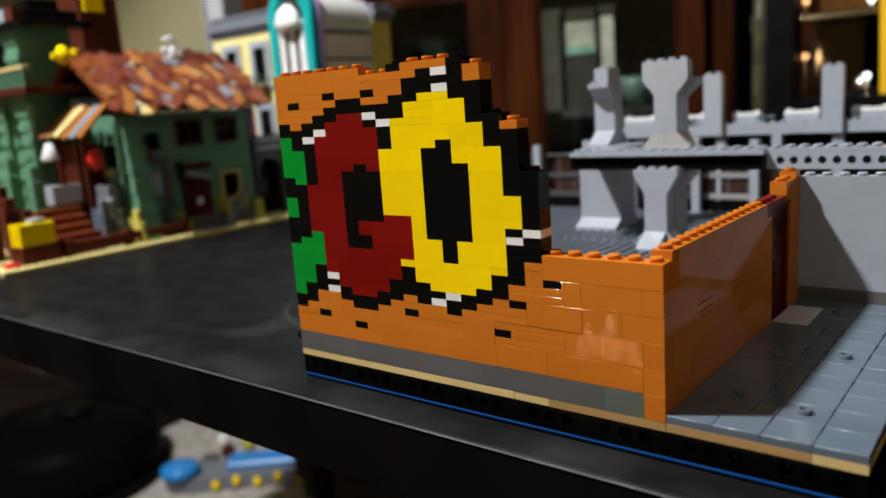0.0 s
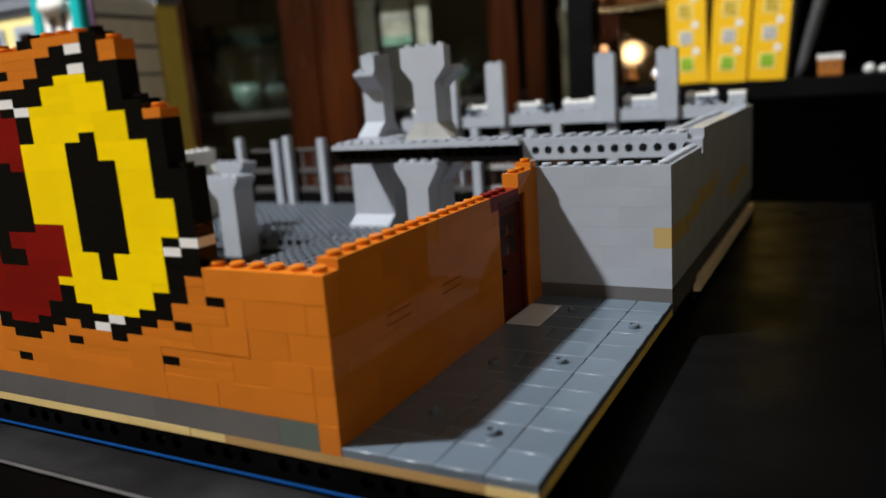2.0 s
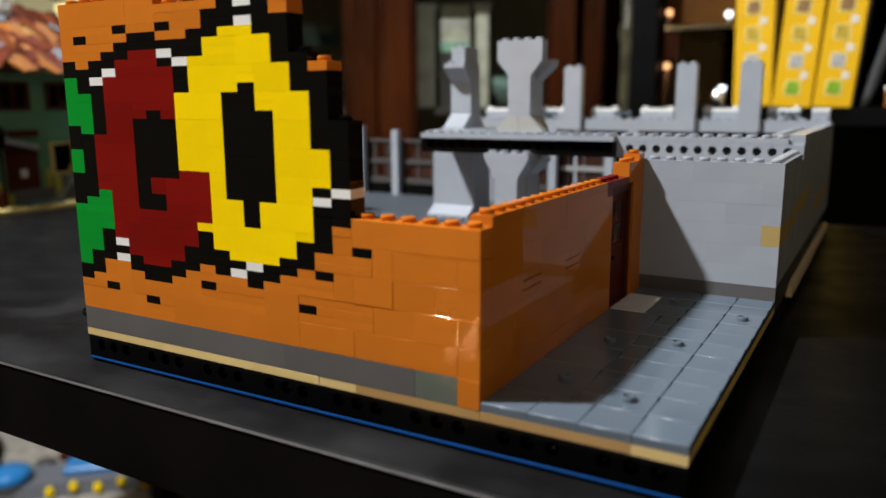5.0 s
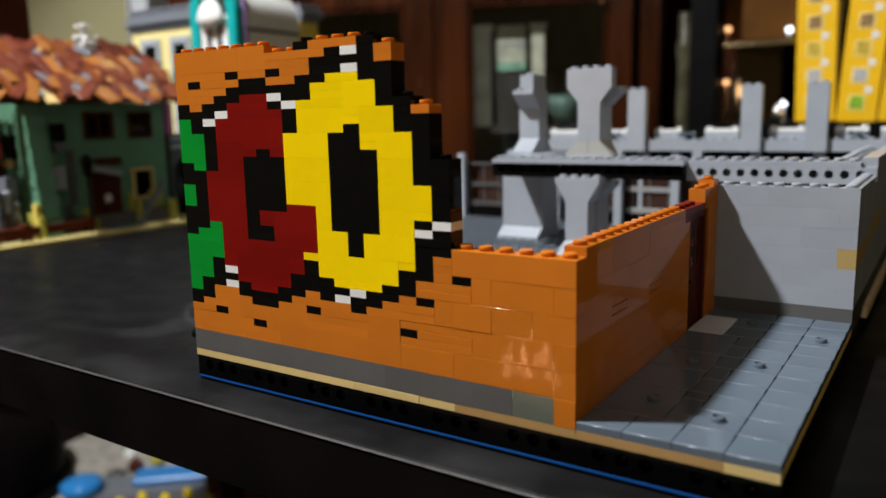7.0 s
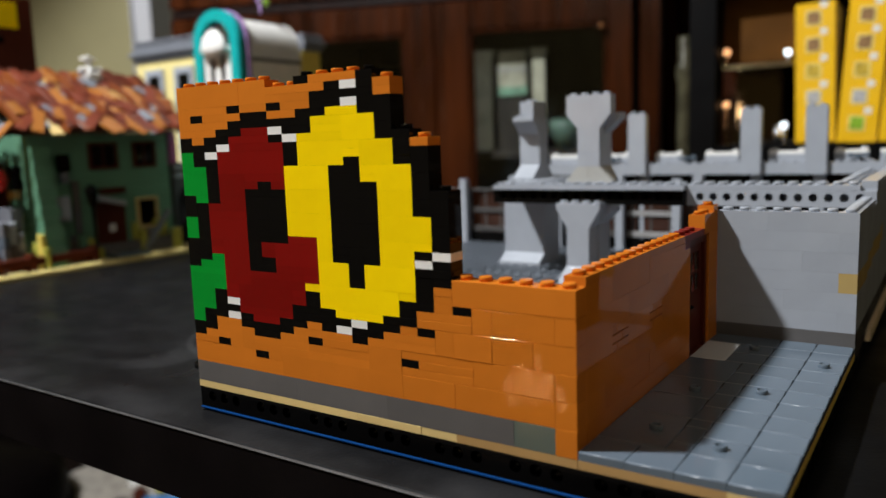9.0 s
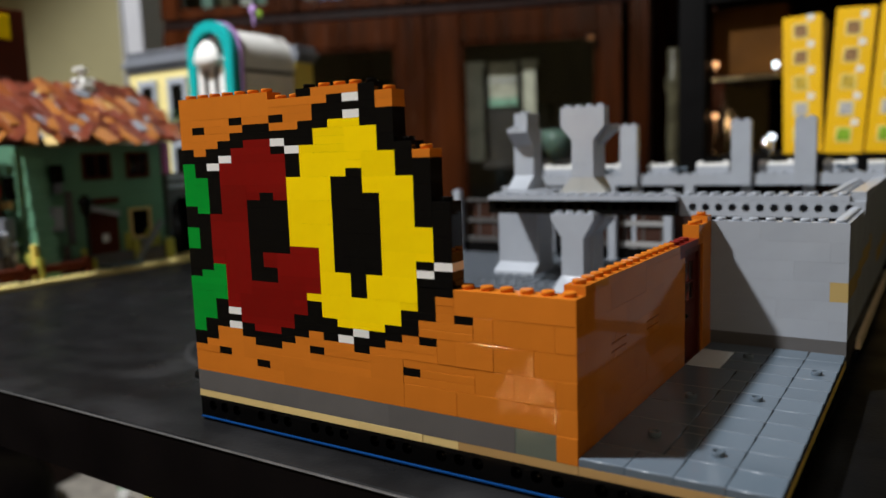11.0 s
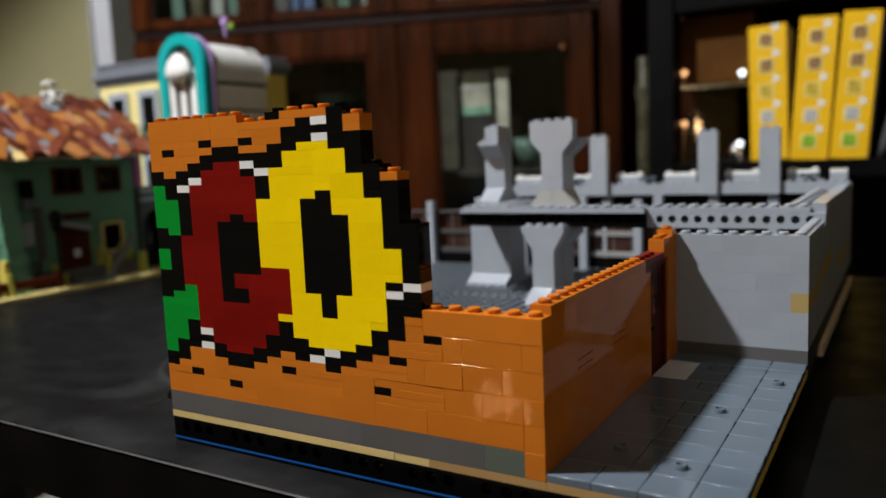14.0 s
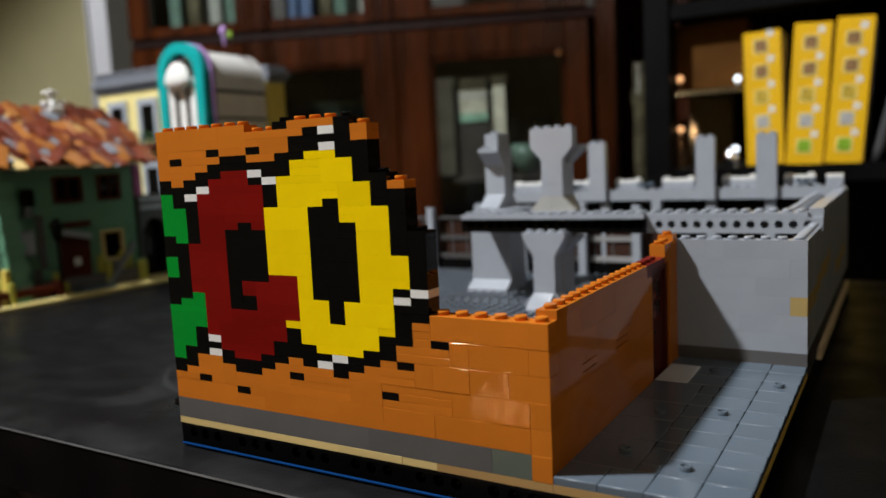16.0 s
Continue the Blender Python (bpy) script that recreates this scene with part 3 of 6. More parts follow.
box(bm, -23.9 * S, 0.001, TABLE, 7.8 * S, 31.9 * S, TABLE + 0.0010, 0)
part("base_core", bm, BASEK, corner, "", UP)
bm = bmesh.new()
holed_row(bm, 4, top_studs=False)
# small balls added inside the holes to catch glints
for i in range(3):
    made = bmesh.ops.create_icosphere(bm, subdivisions=2, radius=0.0014, matrix=pose((i + 1) * S, 0.0022, 3 * P * 0.58))
    for v_ in made["verts"]:
        for f_ in v_.link_faces:
            f_.smooth = True
beam4 = mesh_of(bm, "holed_brick", BASEK)
for i in range(8):
    part("holed_brick", beam4, BLACK, base, "", pose((-24 + 4 * i) * S, 0.0004, -4 * P))
for i in range(7):
    ob = part("holed_brick", beam4, BLACK, base, "", pose(8 * S - 0.0004, (1 + 4 * i) * S, -4 * P, 0, 0, 90))
bm = bmesh.new()
box(bm, -23.98 * S, 1.02 * S, -P + 0.0001, 6.98 * S, 31.98 * S, -0.0001, 0)
rim = part("base_plate_layer", bm, DGREY, corner, "", UP)
x = -24
for w, m_ in ((6, TAN), (6, TAN), (4, TAN), (2, TAN), (6, DTAN), (6, DTAN), (2, TAN)):
    brick(rim, x, 0, -1, w, 1, 1, m_, name="edge_plate")
    x += w
for y, w, m_ in ((1, 5, YTAN), (6, 6, YTAN), (12, 6, YTAN), (18, 4, YTAN), (22, 8, DGREY)):
    brick(rim, 7, y, -1, 1, w, 1, m_, name="edge_plate")

COL = {"O": ORANGE, "K": BLACK, "R": RED, "Y": YELLOW, "N": GREEN, "W": WHITE, "G": DGREY, "S": SGREY, "L": LGREY, "P": PATCH}
# each column of the painted wall from the bottom up: colour and the plate at which it ends
ART = """G3 O7 K9 N17 K21 N24 K27 N33 K35 O42
G3 O8 K11 N18 K26 N31 K34 O37 K38 O42
G3 O6 K7 O10 K14 N19 R26 K32 W33 K35 O42
G3 O10 W11 K12 W13 R33 W34 K36 O42
G3 O9 K11 R35 K37 O38 K39 O42
G3 O5 K6 O8 K10 R17 K28 R36 K38 O42
G3 O8 K10 R17 K19 R21 K29 R36 K38 O42
G3 O9 K11 R21 K28 R34 K35 W36 K37 O38 K39 O41
G3 O10 K13 R22 Y31 K34 W35 K37 O41
G3 O8 K9 O11 K15 Y16 R22 Y35 K38 O41 K42
G3 O10 K13 Y37 K40 O42
G3 O10 W11 K12 Y19 K31 Y38 K41 O42
G3 O9 K11 W12 Y16 K32 Y38 W39 K40 W41 O42
G3 O10 K12 Y19 K29 Y37 K42
G3 O11 K13 Y34 K39 O41
G3 O7 K8 O12 K15 Y31 K35
G3 O11 K12 O14 K19 W20 K21 Y25 K33 O34
G3 O17 K20 W21 K28
G3 O14 K15 O18
G3 O18
G3 O18
S3 O18
S3 O18
O18""".split("\n")
grid = {}
for c, line in enumerate(ART):
    z = 0
    for run in line.split():
        for k in range(z, int(run[1:])):
            grid[c, k] = run[0]
        z = int(run[1:])
bm = bmesh.new()
for c, line in enumerate(ART):
    top = int(line.split()[-1][1:])
    box(bm, (c - 24) * S + 0.0006, 0.0009, 0.0006, (c - 23) * S - 0.0006, S - 0.0009, top * P - 0.0006, 0)
wall = part("graffiti_wall", bm, BLACK, corner, "orange brick wall with letters in dark red, yellow and black", UP)
CUTS = {0: (8, 14, 21, 23), 1: (7, 15, 18, 23), 2: (4, 15, 19, 21, 23), 3: (18, 20, 22), 4: (19, 20, 23), 5: (18,),
        6: (3, 10), 7: (8,), 8: (14,), 9: (11, 13), 10: (8, 12), 11: (12,), 12: (1, 5), 13: (1, 5, 8)}
lay(wall, grid, CUTS, "x", (-24, 0), 0, COL, loose=15)

# side wall along the pavement
side = {}
for c in range(1, 15):
    for k in range(19):
        side[c, k] = "O"
for c in (15,):
    for k in range(17):
        side[c, k] = "O"
for c in (20, 21):
    for k in range(21 if c == 20 else 22):
        side[c, k] = "O"
for y in (4, 5, 9, 10):
    for k in (9, 10, 11):
        del side[y, k]
bm = bmesh.new()
box(bm, -S + 0.0009, S + 0.0006, 0.0006, -0.0009, 16 * S - 0.0006, 18 * P - 0.0006, 0)
sidewall = part("side_wall", bm, ORANGE, corner, "smooth orange brick side wall with a row of studs", UP)
lay(sidewall, side, {0: (5, 11), 1: (3, 9), 2: (7, 13), 3: (4, 10), 4: (6, 12), 5: (4, 9)}, "y", (-1, 0), 0, COL, jitter=0.25)
# two bricks with a masonry face, their courses parted by grooves
for y in (4, 9):
    bm = bmesh.new()
    box(bm, -S + 0.00002, y * S + 0.00002, 9 * P, -0.00095, (y + 2) * S - 0.00002, 12 * P - 0.00002, 0)
    mason = part("masonry_brick", bm, ORANGE, sidewall)
    rows = (((0, 0.55), (0.55, 2)), ((0, 1.2), (1.2, 2)), ((0, 0.55), (0.55, 2)))
    for r, cells in enumerate(rows):
        for c0, c1 in cells:
            bm = bmesh.new()
            q = 0.00022
            box(bm, -0.00096, (y + c0) * S + (q if c0 else 0.00002), (9 + r) * P + (q if r else 0), -0.00002,
                (y + c1) * S - (q if c1 < 2 else 0.00002), (10 + r) * P - (q if r < 2 else 0.00002), 0.00006)
            part("masonry_block", bm, ORANGE, mason)

# door with its frame
bm = bmesh.new()
for a in ((16.02, 16.5, 0, 18), (19.5, 19.98, 0, 18), (16.5, 19.5, 16.9, 18), (16.5, 19.5, 0, 0.5)):
    box(bm, -S + 0.0006, a[0] * S, a[2] * P, -0.0012, a[1] * S, a[3] * P, 0.0002)
door = part("door", bm, DOORM, corner, "reddish-brown toy door with a four-pane window", UP)
bm = bmesh.new()
for a in ((16.5, 19.5, 0.6, 9.2), (16.5, 17.0, 9.2, 16.8), (19.0, 19.5, 9.2, 16.8), (17.0, 19.0, 15.6, 16.8), (17.0, 19.0, 12.3, 12.7),
          (17.95, 18.05, 9.2, 15.6), (17.0, 19.0, 9.2, 9.7)):
    box(bm, -0.0052, a[0] * S, a[2] * P, -0.0026, a[1] * S, a[3] * P, 0.0002)
part("door_leaf", bm, DOORM, door)
bm = bmesh.new()
box(bm, -0.0031, 17.0 * S, 9.7 * P, -0.0029, 19.0 * S, 15.6 * P, 0)
part("pane", bm, CLEARP, door).visible_shadow = False
bm = bmesh.new()
box(bm, -0.0040, 18.05 * S, 9.7 * P, -0.00325, 19.0 * S, 15.6 * P, 0)
part("pane_backing", bm, plastic("bright_red_brown_plastic", (0.55, 0.09, 0.05), 0.2), door, "red-brown backing")
bm = bmesh.new()
for k in range(4):
    box(bm, -0.0040, (17.05 + 0.1 * (k % 2)) * S, (9.9 + 1.45 * k) * P, -0.00325, (17.8 + 0.1 * (k % 2)) * S, (10.9 + 1.45 * k) * P, 0.0001)
part("pane_backing", bm, WHITE, door, "pale grey pieces behind the pane")
bm = bmesh.new()
tube(bm, (-0.0026, 16.85 * S, 7.8 * P), 0.0011, 0.0016, "x", 14, 0.0003)
box(bm, -0.0012, 16.7 * S, 7.6 * P, -0.0004, 17.0 * S, 8.0 * P, 0.0001)
part("door_knob", bm, BLACK, door)
brick(door, -1, 15, 17, 1, 1, 1, LINTELM, name="lintel_end")
brick(door, -1, 15, 18, 1, 4, 1, LINTELM, [(0, 0), (0, 1), (0, 2)], name="lintel_plate")
brick(door, -1, 19, 18, 1, 1, 3, ORANGE, [(0, 0)], name="lintel_brick")

# dark floor inside the walls
bm = bmesh.new()
box(bm, -23.9 * S, 1.1 * S, 0.0001, -1.1 * S, 31.95 * S, 3 * P, 0.0002)
inner = part("inner_floor", bm, FLOORG, corner, "dark grey studded floor behind the wall", UP)
bm = bmesh.new()
for i in range(-24, -1):
    for j in range(12, 32):
        tube(bm, ((i + 0.5) * S, (j + 0.5) * S, 3 * P), 0.0024, 0.0017, "z", 8)
part("floor_studs", bm, FLOORG, inner)["kind"] = "stuff"

PALEG = plastic("pale_grey_plastic", (0.58, 0.58, 0.57), 0.2)
# pavement
bm = bmesh.new()
box(bm, 0.02 * S, 0.3 * S, 0.0001, 7.9 * S, 22 * S, P - 0.0012, 0)
pavement = part("pavement", bm, DGREY, corner, "blue-grey tiled toy pavement", UP)


def tile(x, y, w, d, material=BGREY, name="tile", ring=None):
    key = ("t", w, d, material.name, ring)
    if key not in BRICKS:
        bm = bmesh.new()
        g = 0.00010
        box(bm, g, g, g, w * S - g, d * S - g, P - g, 0)
        rim_ = [e for e in bm.edges if min(v.co.z for v in e.verts) > P / 2]
        for f in bmesh.ops.bevel(bm, geom=rim_, offset=0.00042, segments=4, profile=0.5, affect="EDGES")["faces"]:
            f.smooth = True
            # paler, rougher y-facing edges put the seam highlights into the colour
            f.material_index = 1 if material is BGREY and abs(f.normal.y) > abs(f.normal.x) else 0
        if ring:
            rx, ry, n = ring[0] * S, ring[1] * S, 16
            prof = [(0.0024, 0), (0.0024, 0.0016), (0.0022, 0.00175), (0.0017, 0.00175), (0.0016, 0.0016), (0.0016, 0.0002)]
            rings = [[bm.verts.new((rx + r * math.cos(2 * math.pi * i / n), ry + r * math.sin(2 * math.pi * i / n), P - g + h)) for i in range(n)]
                     for r, h in prof]
            for lo, hi in zip(rings, rings[1:]):
                for i in range(n):
                    bm.faces.new((lo[i], lo[(i + 1) % n], hi[(i + 1) % n], hi[i])).smooth = True
            bm.faces.new(rings[-1])
        BRICKS[key] = mesh_of(bm, "tile", material)
        BRICKS[key].materials.append(TILEEDGE)
    ob = new(name, BRICKS[key])
    ob.parent = pavement
    ob.matrix_basis = pose(x * S, y * S, RNG.uniform(-0.00002, 0.00004), RNG.uniform(-0.12, 0.12), RNG.uniform(-0.12, 0.12), 0)


for x in (0, 2, 4, 6):
    tile(x, 0, 2, 2)
y = 2
while y < 22:
    st = (3 if y == 2 else 11 if y == 10 else None)
    tile(4, y, 2, 2, ring=(1, st - y) if st else None)
    tile(6, y, 2, 2, ring=(1, 1) if y == 16 else None)
    y += 2
for y, d in ((2, 4), (6, 3), (9, 3), (12, 4)):
    tile(0, y, 3, d, ring=(2, 2) if y == 2 else (2, 1) if y == 9 else None)
for y, d in ((2, 1), (3, 2), (5, 1), (6, 2), (8, 2), (10, 2), (12, 2), (14, 2)):
    tile(3, y, 1, d)
tile(0, 16, 2, 4, PALEG)
tile(2, 16, 2, 2)
tile(2, 18, 2, 2, ring=(1, 1))
tile(0, 20, 4, 2)

# grey building over the pavement's far end
bm = bmesh.new()
box(bm, 0.1 * S, 22.1 * S, 0.0006, 7.9 * S, 22.9 * S, 21 * P - 0.0006, 0)
greywall = part("grey_wall", bm, LGREY, corner, "light grey brick wall on a dark grey plinth course", UP)
g2 = {(c, k): ("G" if k < 3 else "L") for c in range(8) for k in range(21)}
for k in (9, 10, 11):
    g2[7, k] = "P"
lay(greywall, g2, {1: (7,), 2: (4,), 3: (7,), 4: (5,), 5: (1, 7), 6: (3,)}, "x", (0, 22), 0, COL, jitter=0.2)
g3 = {(c, k): ("G" if k < 3 else "L") for c in range(23, 32) for k in range(21)}
for c, k0 in ((23, 9), (24, 9), (25, 9), (26, 9), (27, 9), (28, 10), (29, 10), (30, 10), (31, 11)):
    for k in range(k0, k0 + 3):
        g3[c, k] = "P"
bm = bmesh.new()
box(bm, 7.1 * S, 23.1 * S, 0.0006, 7.9 * S, 31.9 * S, 21 * P - 0.0006, 0)
flank = part("flank_wall", bm, LGREY, corner, "light grey brick wall with a mustard stripe", UP)
lay(flank, g3, {1: (27,), 2: (29,), 3: (26,), 4: (29,), 5: (27,), 6: (28,)}, "y", (7, 0), 0, COL, jitter=0.2)
# loose axle stub sticking out on the far left side
bm = bmesh.new()
tube(bm, (-24 * S - 0.0056, 0.5 * S, 1.6 * P), 0.0021, 0.0058, "x", 12, 0.0003)
part("pin", bm, BLACK, corner, "black connector pin", UP)

# ---------- toy castle hall behind it ----------
hall = thing("toy_castle_hall", (-0.13, 0.384, TABLE),
             label="unfinished light grey toy brick hall with flared columns", category="toy building")
UPH = pose(0.13, -0.384, -TABLE)
bm = bmesh.new()
box(bm, -48 * S, 32.02 * S, TABLE, 8 * S, 64 * S, -2.6 * P, 0.0003)
box(bm, -38 * S, 28.8 * S, TABLE, -25 * S, 32.0 * S, -0.5 * P, 0.0003)
hbase = part("baseplate", bm, BLACK, hall, "", UPH)
for y, w in ((30.4, 6), (36.4, 8), (44.4, 8), (52.4, 10)):
    brick(hbase, 7.15, y, -3.1, 1, w, 2, PTAN, name="edge_plate")
bm = bmesh.new()
box(bm, -47.9 * S, 33 * S, -2.5 * P, 6.9 * S, 63.9 * S, 3 * P, 0.0002)
hfloor = part("floor_plate", bm, FLOORG, hall, "dark grey studded floor", UPH)
bm = bmesh.new()
for i in range(-48, -8):
    for j in range(33, 50):
        tube(bm, ((i + 0.5) * S, (j + 0.5) * S, 3 * P), 0.0024, 0.0017, "z", 8)
ob = part("floor_studs", bm, FLOORG, hfloor)
ob["kind"] = "stuff"
bm = bmesh.new()
holed_row(bm, 6)
hb6 = mesh_of(bm, "holed_brick", FLOORG)
for i in range(4):
    part("holed_brick", hb6, FLOORG, hfloor, "", pose((-48 + 6 * i) * S, 32.02 * S, 0))

# right flank and rear wall
bm = bmesh.new()
box(bm, 7.1 * S, 32.1 * S, 0.0006, 7.9 * S, 61.9 * S, 20 * P - 0.0006, 0)
hflank = part("flank_wall", bm, LGREY, hall, "light grey brick wall with mustard stripes", UPH)
g4 = {(c, k): ("G" if k < 3 else "L") for c in range(32, 62) for k in range(20)}
for c in range(32, 62):
    k0 = 11 if c < 37 else 12 if c < 39 else 7 if 45 <= c < 52 else 8 if 52 <= c < 57 else None
    if k0:
        for k in range(k0, min(k0 + 3, 20)):
            g4[c, k] = "P"
lay(hflank, g4, {}, "y", (7, 0), 0, COL, jitter=0.2)
for y, w in ((33, 8), (41, 8), (49, 8), (57, 5)):
    brick(hflank, 7, y, 20, 1, w, 3, LGREY)
    brick(hflank, 7, y, 23, 1, w, 1, LGREY, name="tile")
for y, w in ((34, 8), (42, 8), (50, 8)):
    brick(hflank, 5, y, 22, 1, w, 1, LGREY, [(0, i) for i in range(w)], name="plate")
# black sheet in place of the shade in the openings below the parapet
bm = bmesh.new()
box(bm, -30 * S, 58.05 * S, 3.2 * P, 6.9 * S, 58.6 * S, 22 * P, 0)
rear = part("rear_wall", bm, BLACK, hall, "black sheet standing in for the dark openings below the parapet", UPH)
for x in range(-30, 8, 2):
    brick(rear, x, 57, 22, 2, 1, 3, LGREY, ((0, 0), (1, 0)))
    if (x // 2) % 3 == 0:
        brick(rear, x + 0.5, 57, 3, 1, 1, 19, LGREY, name="post")
for x, w in ((-29, 4), (-22, 3), (-16, 3), (-10.5, 3.5), (-4, 3.5), (2.2, 3), (6.2, 1.6)):
    brick(rear, x, 58, 25, w, 1, 2, LGREY, name="parapet_block")
    brick(rear, x, 58, 27, w, 1, 1, WHITE, name="coping_tile")
    if w > 2:
        for e in (0.05, w - 0.75):
            bm = bmesh.new()
            tube(bm, ((x + e + 0.35) * S, 58.5 * S, 28 * P), 0.0026, 0.0016, "z", 12, 0.0003)
            part("coping_stud", bm, WHITE, rear)


def tap(x, y, z):
    bm = bmesh.new()
    tube(bm, (x * S, y * S, z * P), 0.0016, 0.004, "z", 12)
    box(bm, x * S - 0.006, y * S - 0.0013, z * P + 0.0040, x * S + 0.006, y * S + 0.0013, z * P + 0.0062, 0.0006)
    tube(bm, (x * S, y * S - 0.006, z * P + 0.005), 0.0018, 0.008, "y", 12, 0.0004)
    tube(bm, (x * S - 0.006, y * S, z * P + 0.0035), 0.0017, 0.0035, "z", 10)
    tube(bm, (x * S + 0.006, y * S, z * P + 0.0035), 0.0017, 0.0035, "z", 10)
    part("spout", bm, BGREY, rear, "blue-grey tap-shaped ornament")


for x in (-20.8, -12.3, 4.4):
    tap(x, 57.5, 25)
for x in (-24.4, -18.7, -6.5, -0.3):
    bm = bmesh.new()
    box(bm, x * S, 56.5 * S, 22 * P, (x + 2) * S, 57.5 * S, 39 * P, 0.0001)
    for q in (0.5, 1.5):
        stud(bm, (x + q) * S, 57 * S, 39 * P)
    part("rear_pillar", bm, LGREY, hall, "slim light grey two-stud pillar", UPH)

# gallery beam across the hall
bm = bmesh.new()
holed_row(bm, 13, top_studs=False)
box(bm, 0.2 * S, S + 0.0002, 0.2 * P, 12.8 * S, S + 0.0014, 2.8 * P, 0)
gal = part("gallery_beam", bm, LGREY, hall, "light grey beam with round holes", pose(0.13 - 5 * S, -0.384 + 32.4 * S, -TABLE + 19.3 * P))
bm = bmesh.new()
holed_row(bm, 17, r=0.0021, top_studs=False, h=2.95 * P)
box(bm, 0.2 * S, S + 0.0002, 0.1 * P, 16.8 * S, S + 0.0014, 2.8 * P, 0)
part("dark_beam", bm, BLACK, hall, "black beam with round holes", pose(0.13 - 22.2 * S, -0.384 + 32.0 * S, -TABLE + 19.3 * P))
bm = bmesh.new()
box(bm, -22 * S, 31.6 * S, 22.3 * P, -5.02 * S, 34 * S, 23.3 * P, 0.0001)
for i in range(17):
    for j in (32.2, 33.2):
        stud(bm, (-21.5 + i) * S, j * S, 23.3 * P)
part("gallery_plate", bm, LGREY, hall, "pale grey studded plate", UPH)
bm = bmesh.new()
box(bm, -5 * S, 32.42 * S, 22.32 * P, 7.0 * S, 34.2 * S, 23.3 * P, 0.0001)
for i in range(12):
    for j in (32.92, 33.7):
        stud(bm, (-4.5 + i) * S, j * S, 23.3 * P)
part("gallery_plate", bm, LGREY, hall, "", UPH)
bm = bmesh.new()
box(bm, -22.6 * S, 34.02 * S, 20 * P, -18.5 * S, 42 * S, 23.3 * P, 0.0001)
for i in range(4):
    for j in range(34, 42):
        stud(bm, (-22 + i) * S, (j + 0.5) * S, 23.3 * P, 10)
part("gallery_plate", bm, LGREY, hall, "", UPH)


def rook(outline, lo, hi, axis, studs, name, label, material=LGREY):
    bm = bmesh.new()
    prism(bm, [(a * S, b * P) for a, b in outline], lo * S, hi * S, axis)
    for x, y, z in studs:
        stud(bm, x * S, y * S, z * P)
    bmesh.ops.recalc_face_normals(bm, faces=bm.faces)
    bmesh.ops.bevel(bm, geom=[e for e in bm.edges if e.calc_length() > 0.003], offset=0.00012, segments=1, affect="EDGES")
    return part(name, bm, material, hall, label, UPH)


# tall pillar on the gallery
rook([(-15.7, 23.3), (-13.65, 23.3), (-13.65, 27), (-14.6, 27), (-15.7, 24.0)], 33.3, 34.4, "y", [], "pillar_foot", "aged grey sloped foot", OLDGREY)
rook([(-13.63, 23.3), (-11.5, 23.3), (-11.5, 24.0), (-12.6, 27), (-13.63, 27)], 33.3, 34.4, "y", [], "pillar_foot", "aged grey sloped foot", OLDGREY)
rook([(-14.6, 27.02), (-12.6, 27.02), (-12.6, 30), (-14.6, 30)], 33.3, 34.4, "y", [], "pillar_block", "")
rook([(-14.6, 30.02), (-12.6, 30.02), (-12.6, 35), (-11.6, 38), (-11.6, 42), (-15.6, 42), (-15.6, 38), (-14.6, 35)],
     33.3, 34.4, "y", [(-15.1 + i, 33.85, 42) for i in range(4)], "tower_pillar", "light grey pillar flaring at head and foot")
rook([(-14.6, 23.3), (-12.0, 23.3), (-12.0, 24), (-12.6, 27), (-12.6, 34), (-11.3, 37), (-11.3, 38.2), (-12.6, 38.2), (-12.6, 41), (-14.6, 41)],
     34.4, 36.0, "y", [], "tower_pillar_back", "")
# second pillar, turned a quarter
rook([(37.2, 23.3), (41.5, 23.3), (41.5, 24), (40.5, 27), (40.5, 38.4), (37.4, 38.4), (37.4, 37.4), (38.7, 34.2), (38.7, 27), (37.2, 24.0)], -23, -20.9, "x",
     [(-22.5, 37.9, 38.4)], "tower_pillar", "light grey pillar with a stepped head")
rook([(38.3, 38.42), (40.9, 38.42), (40.9, 42), (38.3, 42)], -22.7, -21.3, "x", [(-22.0, 38.9, 42), (-22.0, 39.9, 42)], "pillar_head", "")

# columns on the hall floor
rook([(36.4, 3), (41, 3), (41, 20), (37.6, 20), (37.6, 6), (36.4, 4)], -24.3, -20.0, "x", [], "hall_column", "wide light grey column with a sloped foot")
rook([(28.9, 3), (31, 3), (31, 6.4), (30.75, 6.4), (28.9, 3.6)], -14.55, -12.65, "x", [], "column_foot", "")
rook([(-15.5, 3), (-11.6, 3), (-11.6, 3.6), (-12.55, 6.5), (-12.55, 14.5), (-11.6, 18.5), (-11.6, 19.6), (-15.5, 19.6), (-15.5, 18.5), (-14.55, 14.5), (-14.55, 6.5), (-15.5, 3.6)],
     30.8, 32.6, "y", [(-15.0 + i, 31.4, 19.6) for i in range(4)], "hall_column", "light grey column flaring at head and foot")
rook([(-14.5, 3), (-12.4, 3), (-12.4, 15), (-11.4, 17.6), (-11.4, 18.6), (-14.5, 18.6)], 32.6, 35.0, "y",
     [(-12, 33.8, 18.6)], "hall_column_back", "")
rook([(-35.2, 17.6), (-31.0, 17.6), (-31.0, 16.8), (-31.5, 15.0), (-31.5, -0.5), (-33.5, -0.5), (-33.5, 12.6), (-35.2, 16.8)], 29.4, 31.9, "y",
     [(-34.5 + i, 30.0, 17.5) for i in range(4)] + [(-31.7, 30.9, 17.5)], "hall_column", "light grey column with a one-sided bracket head")
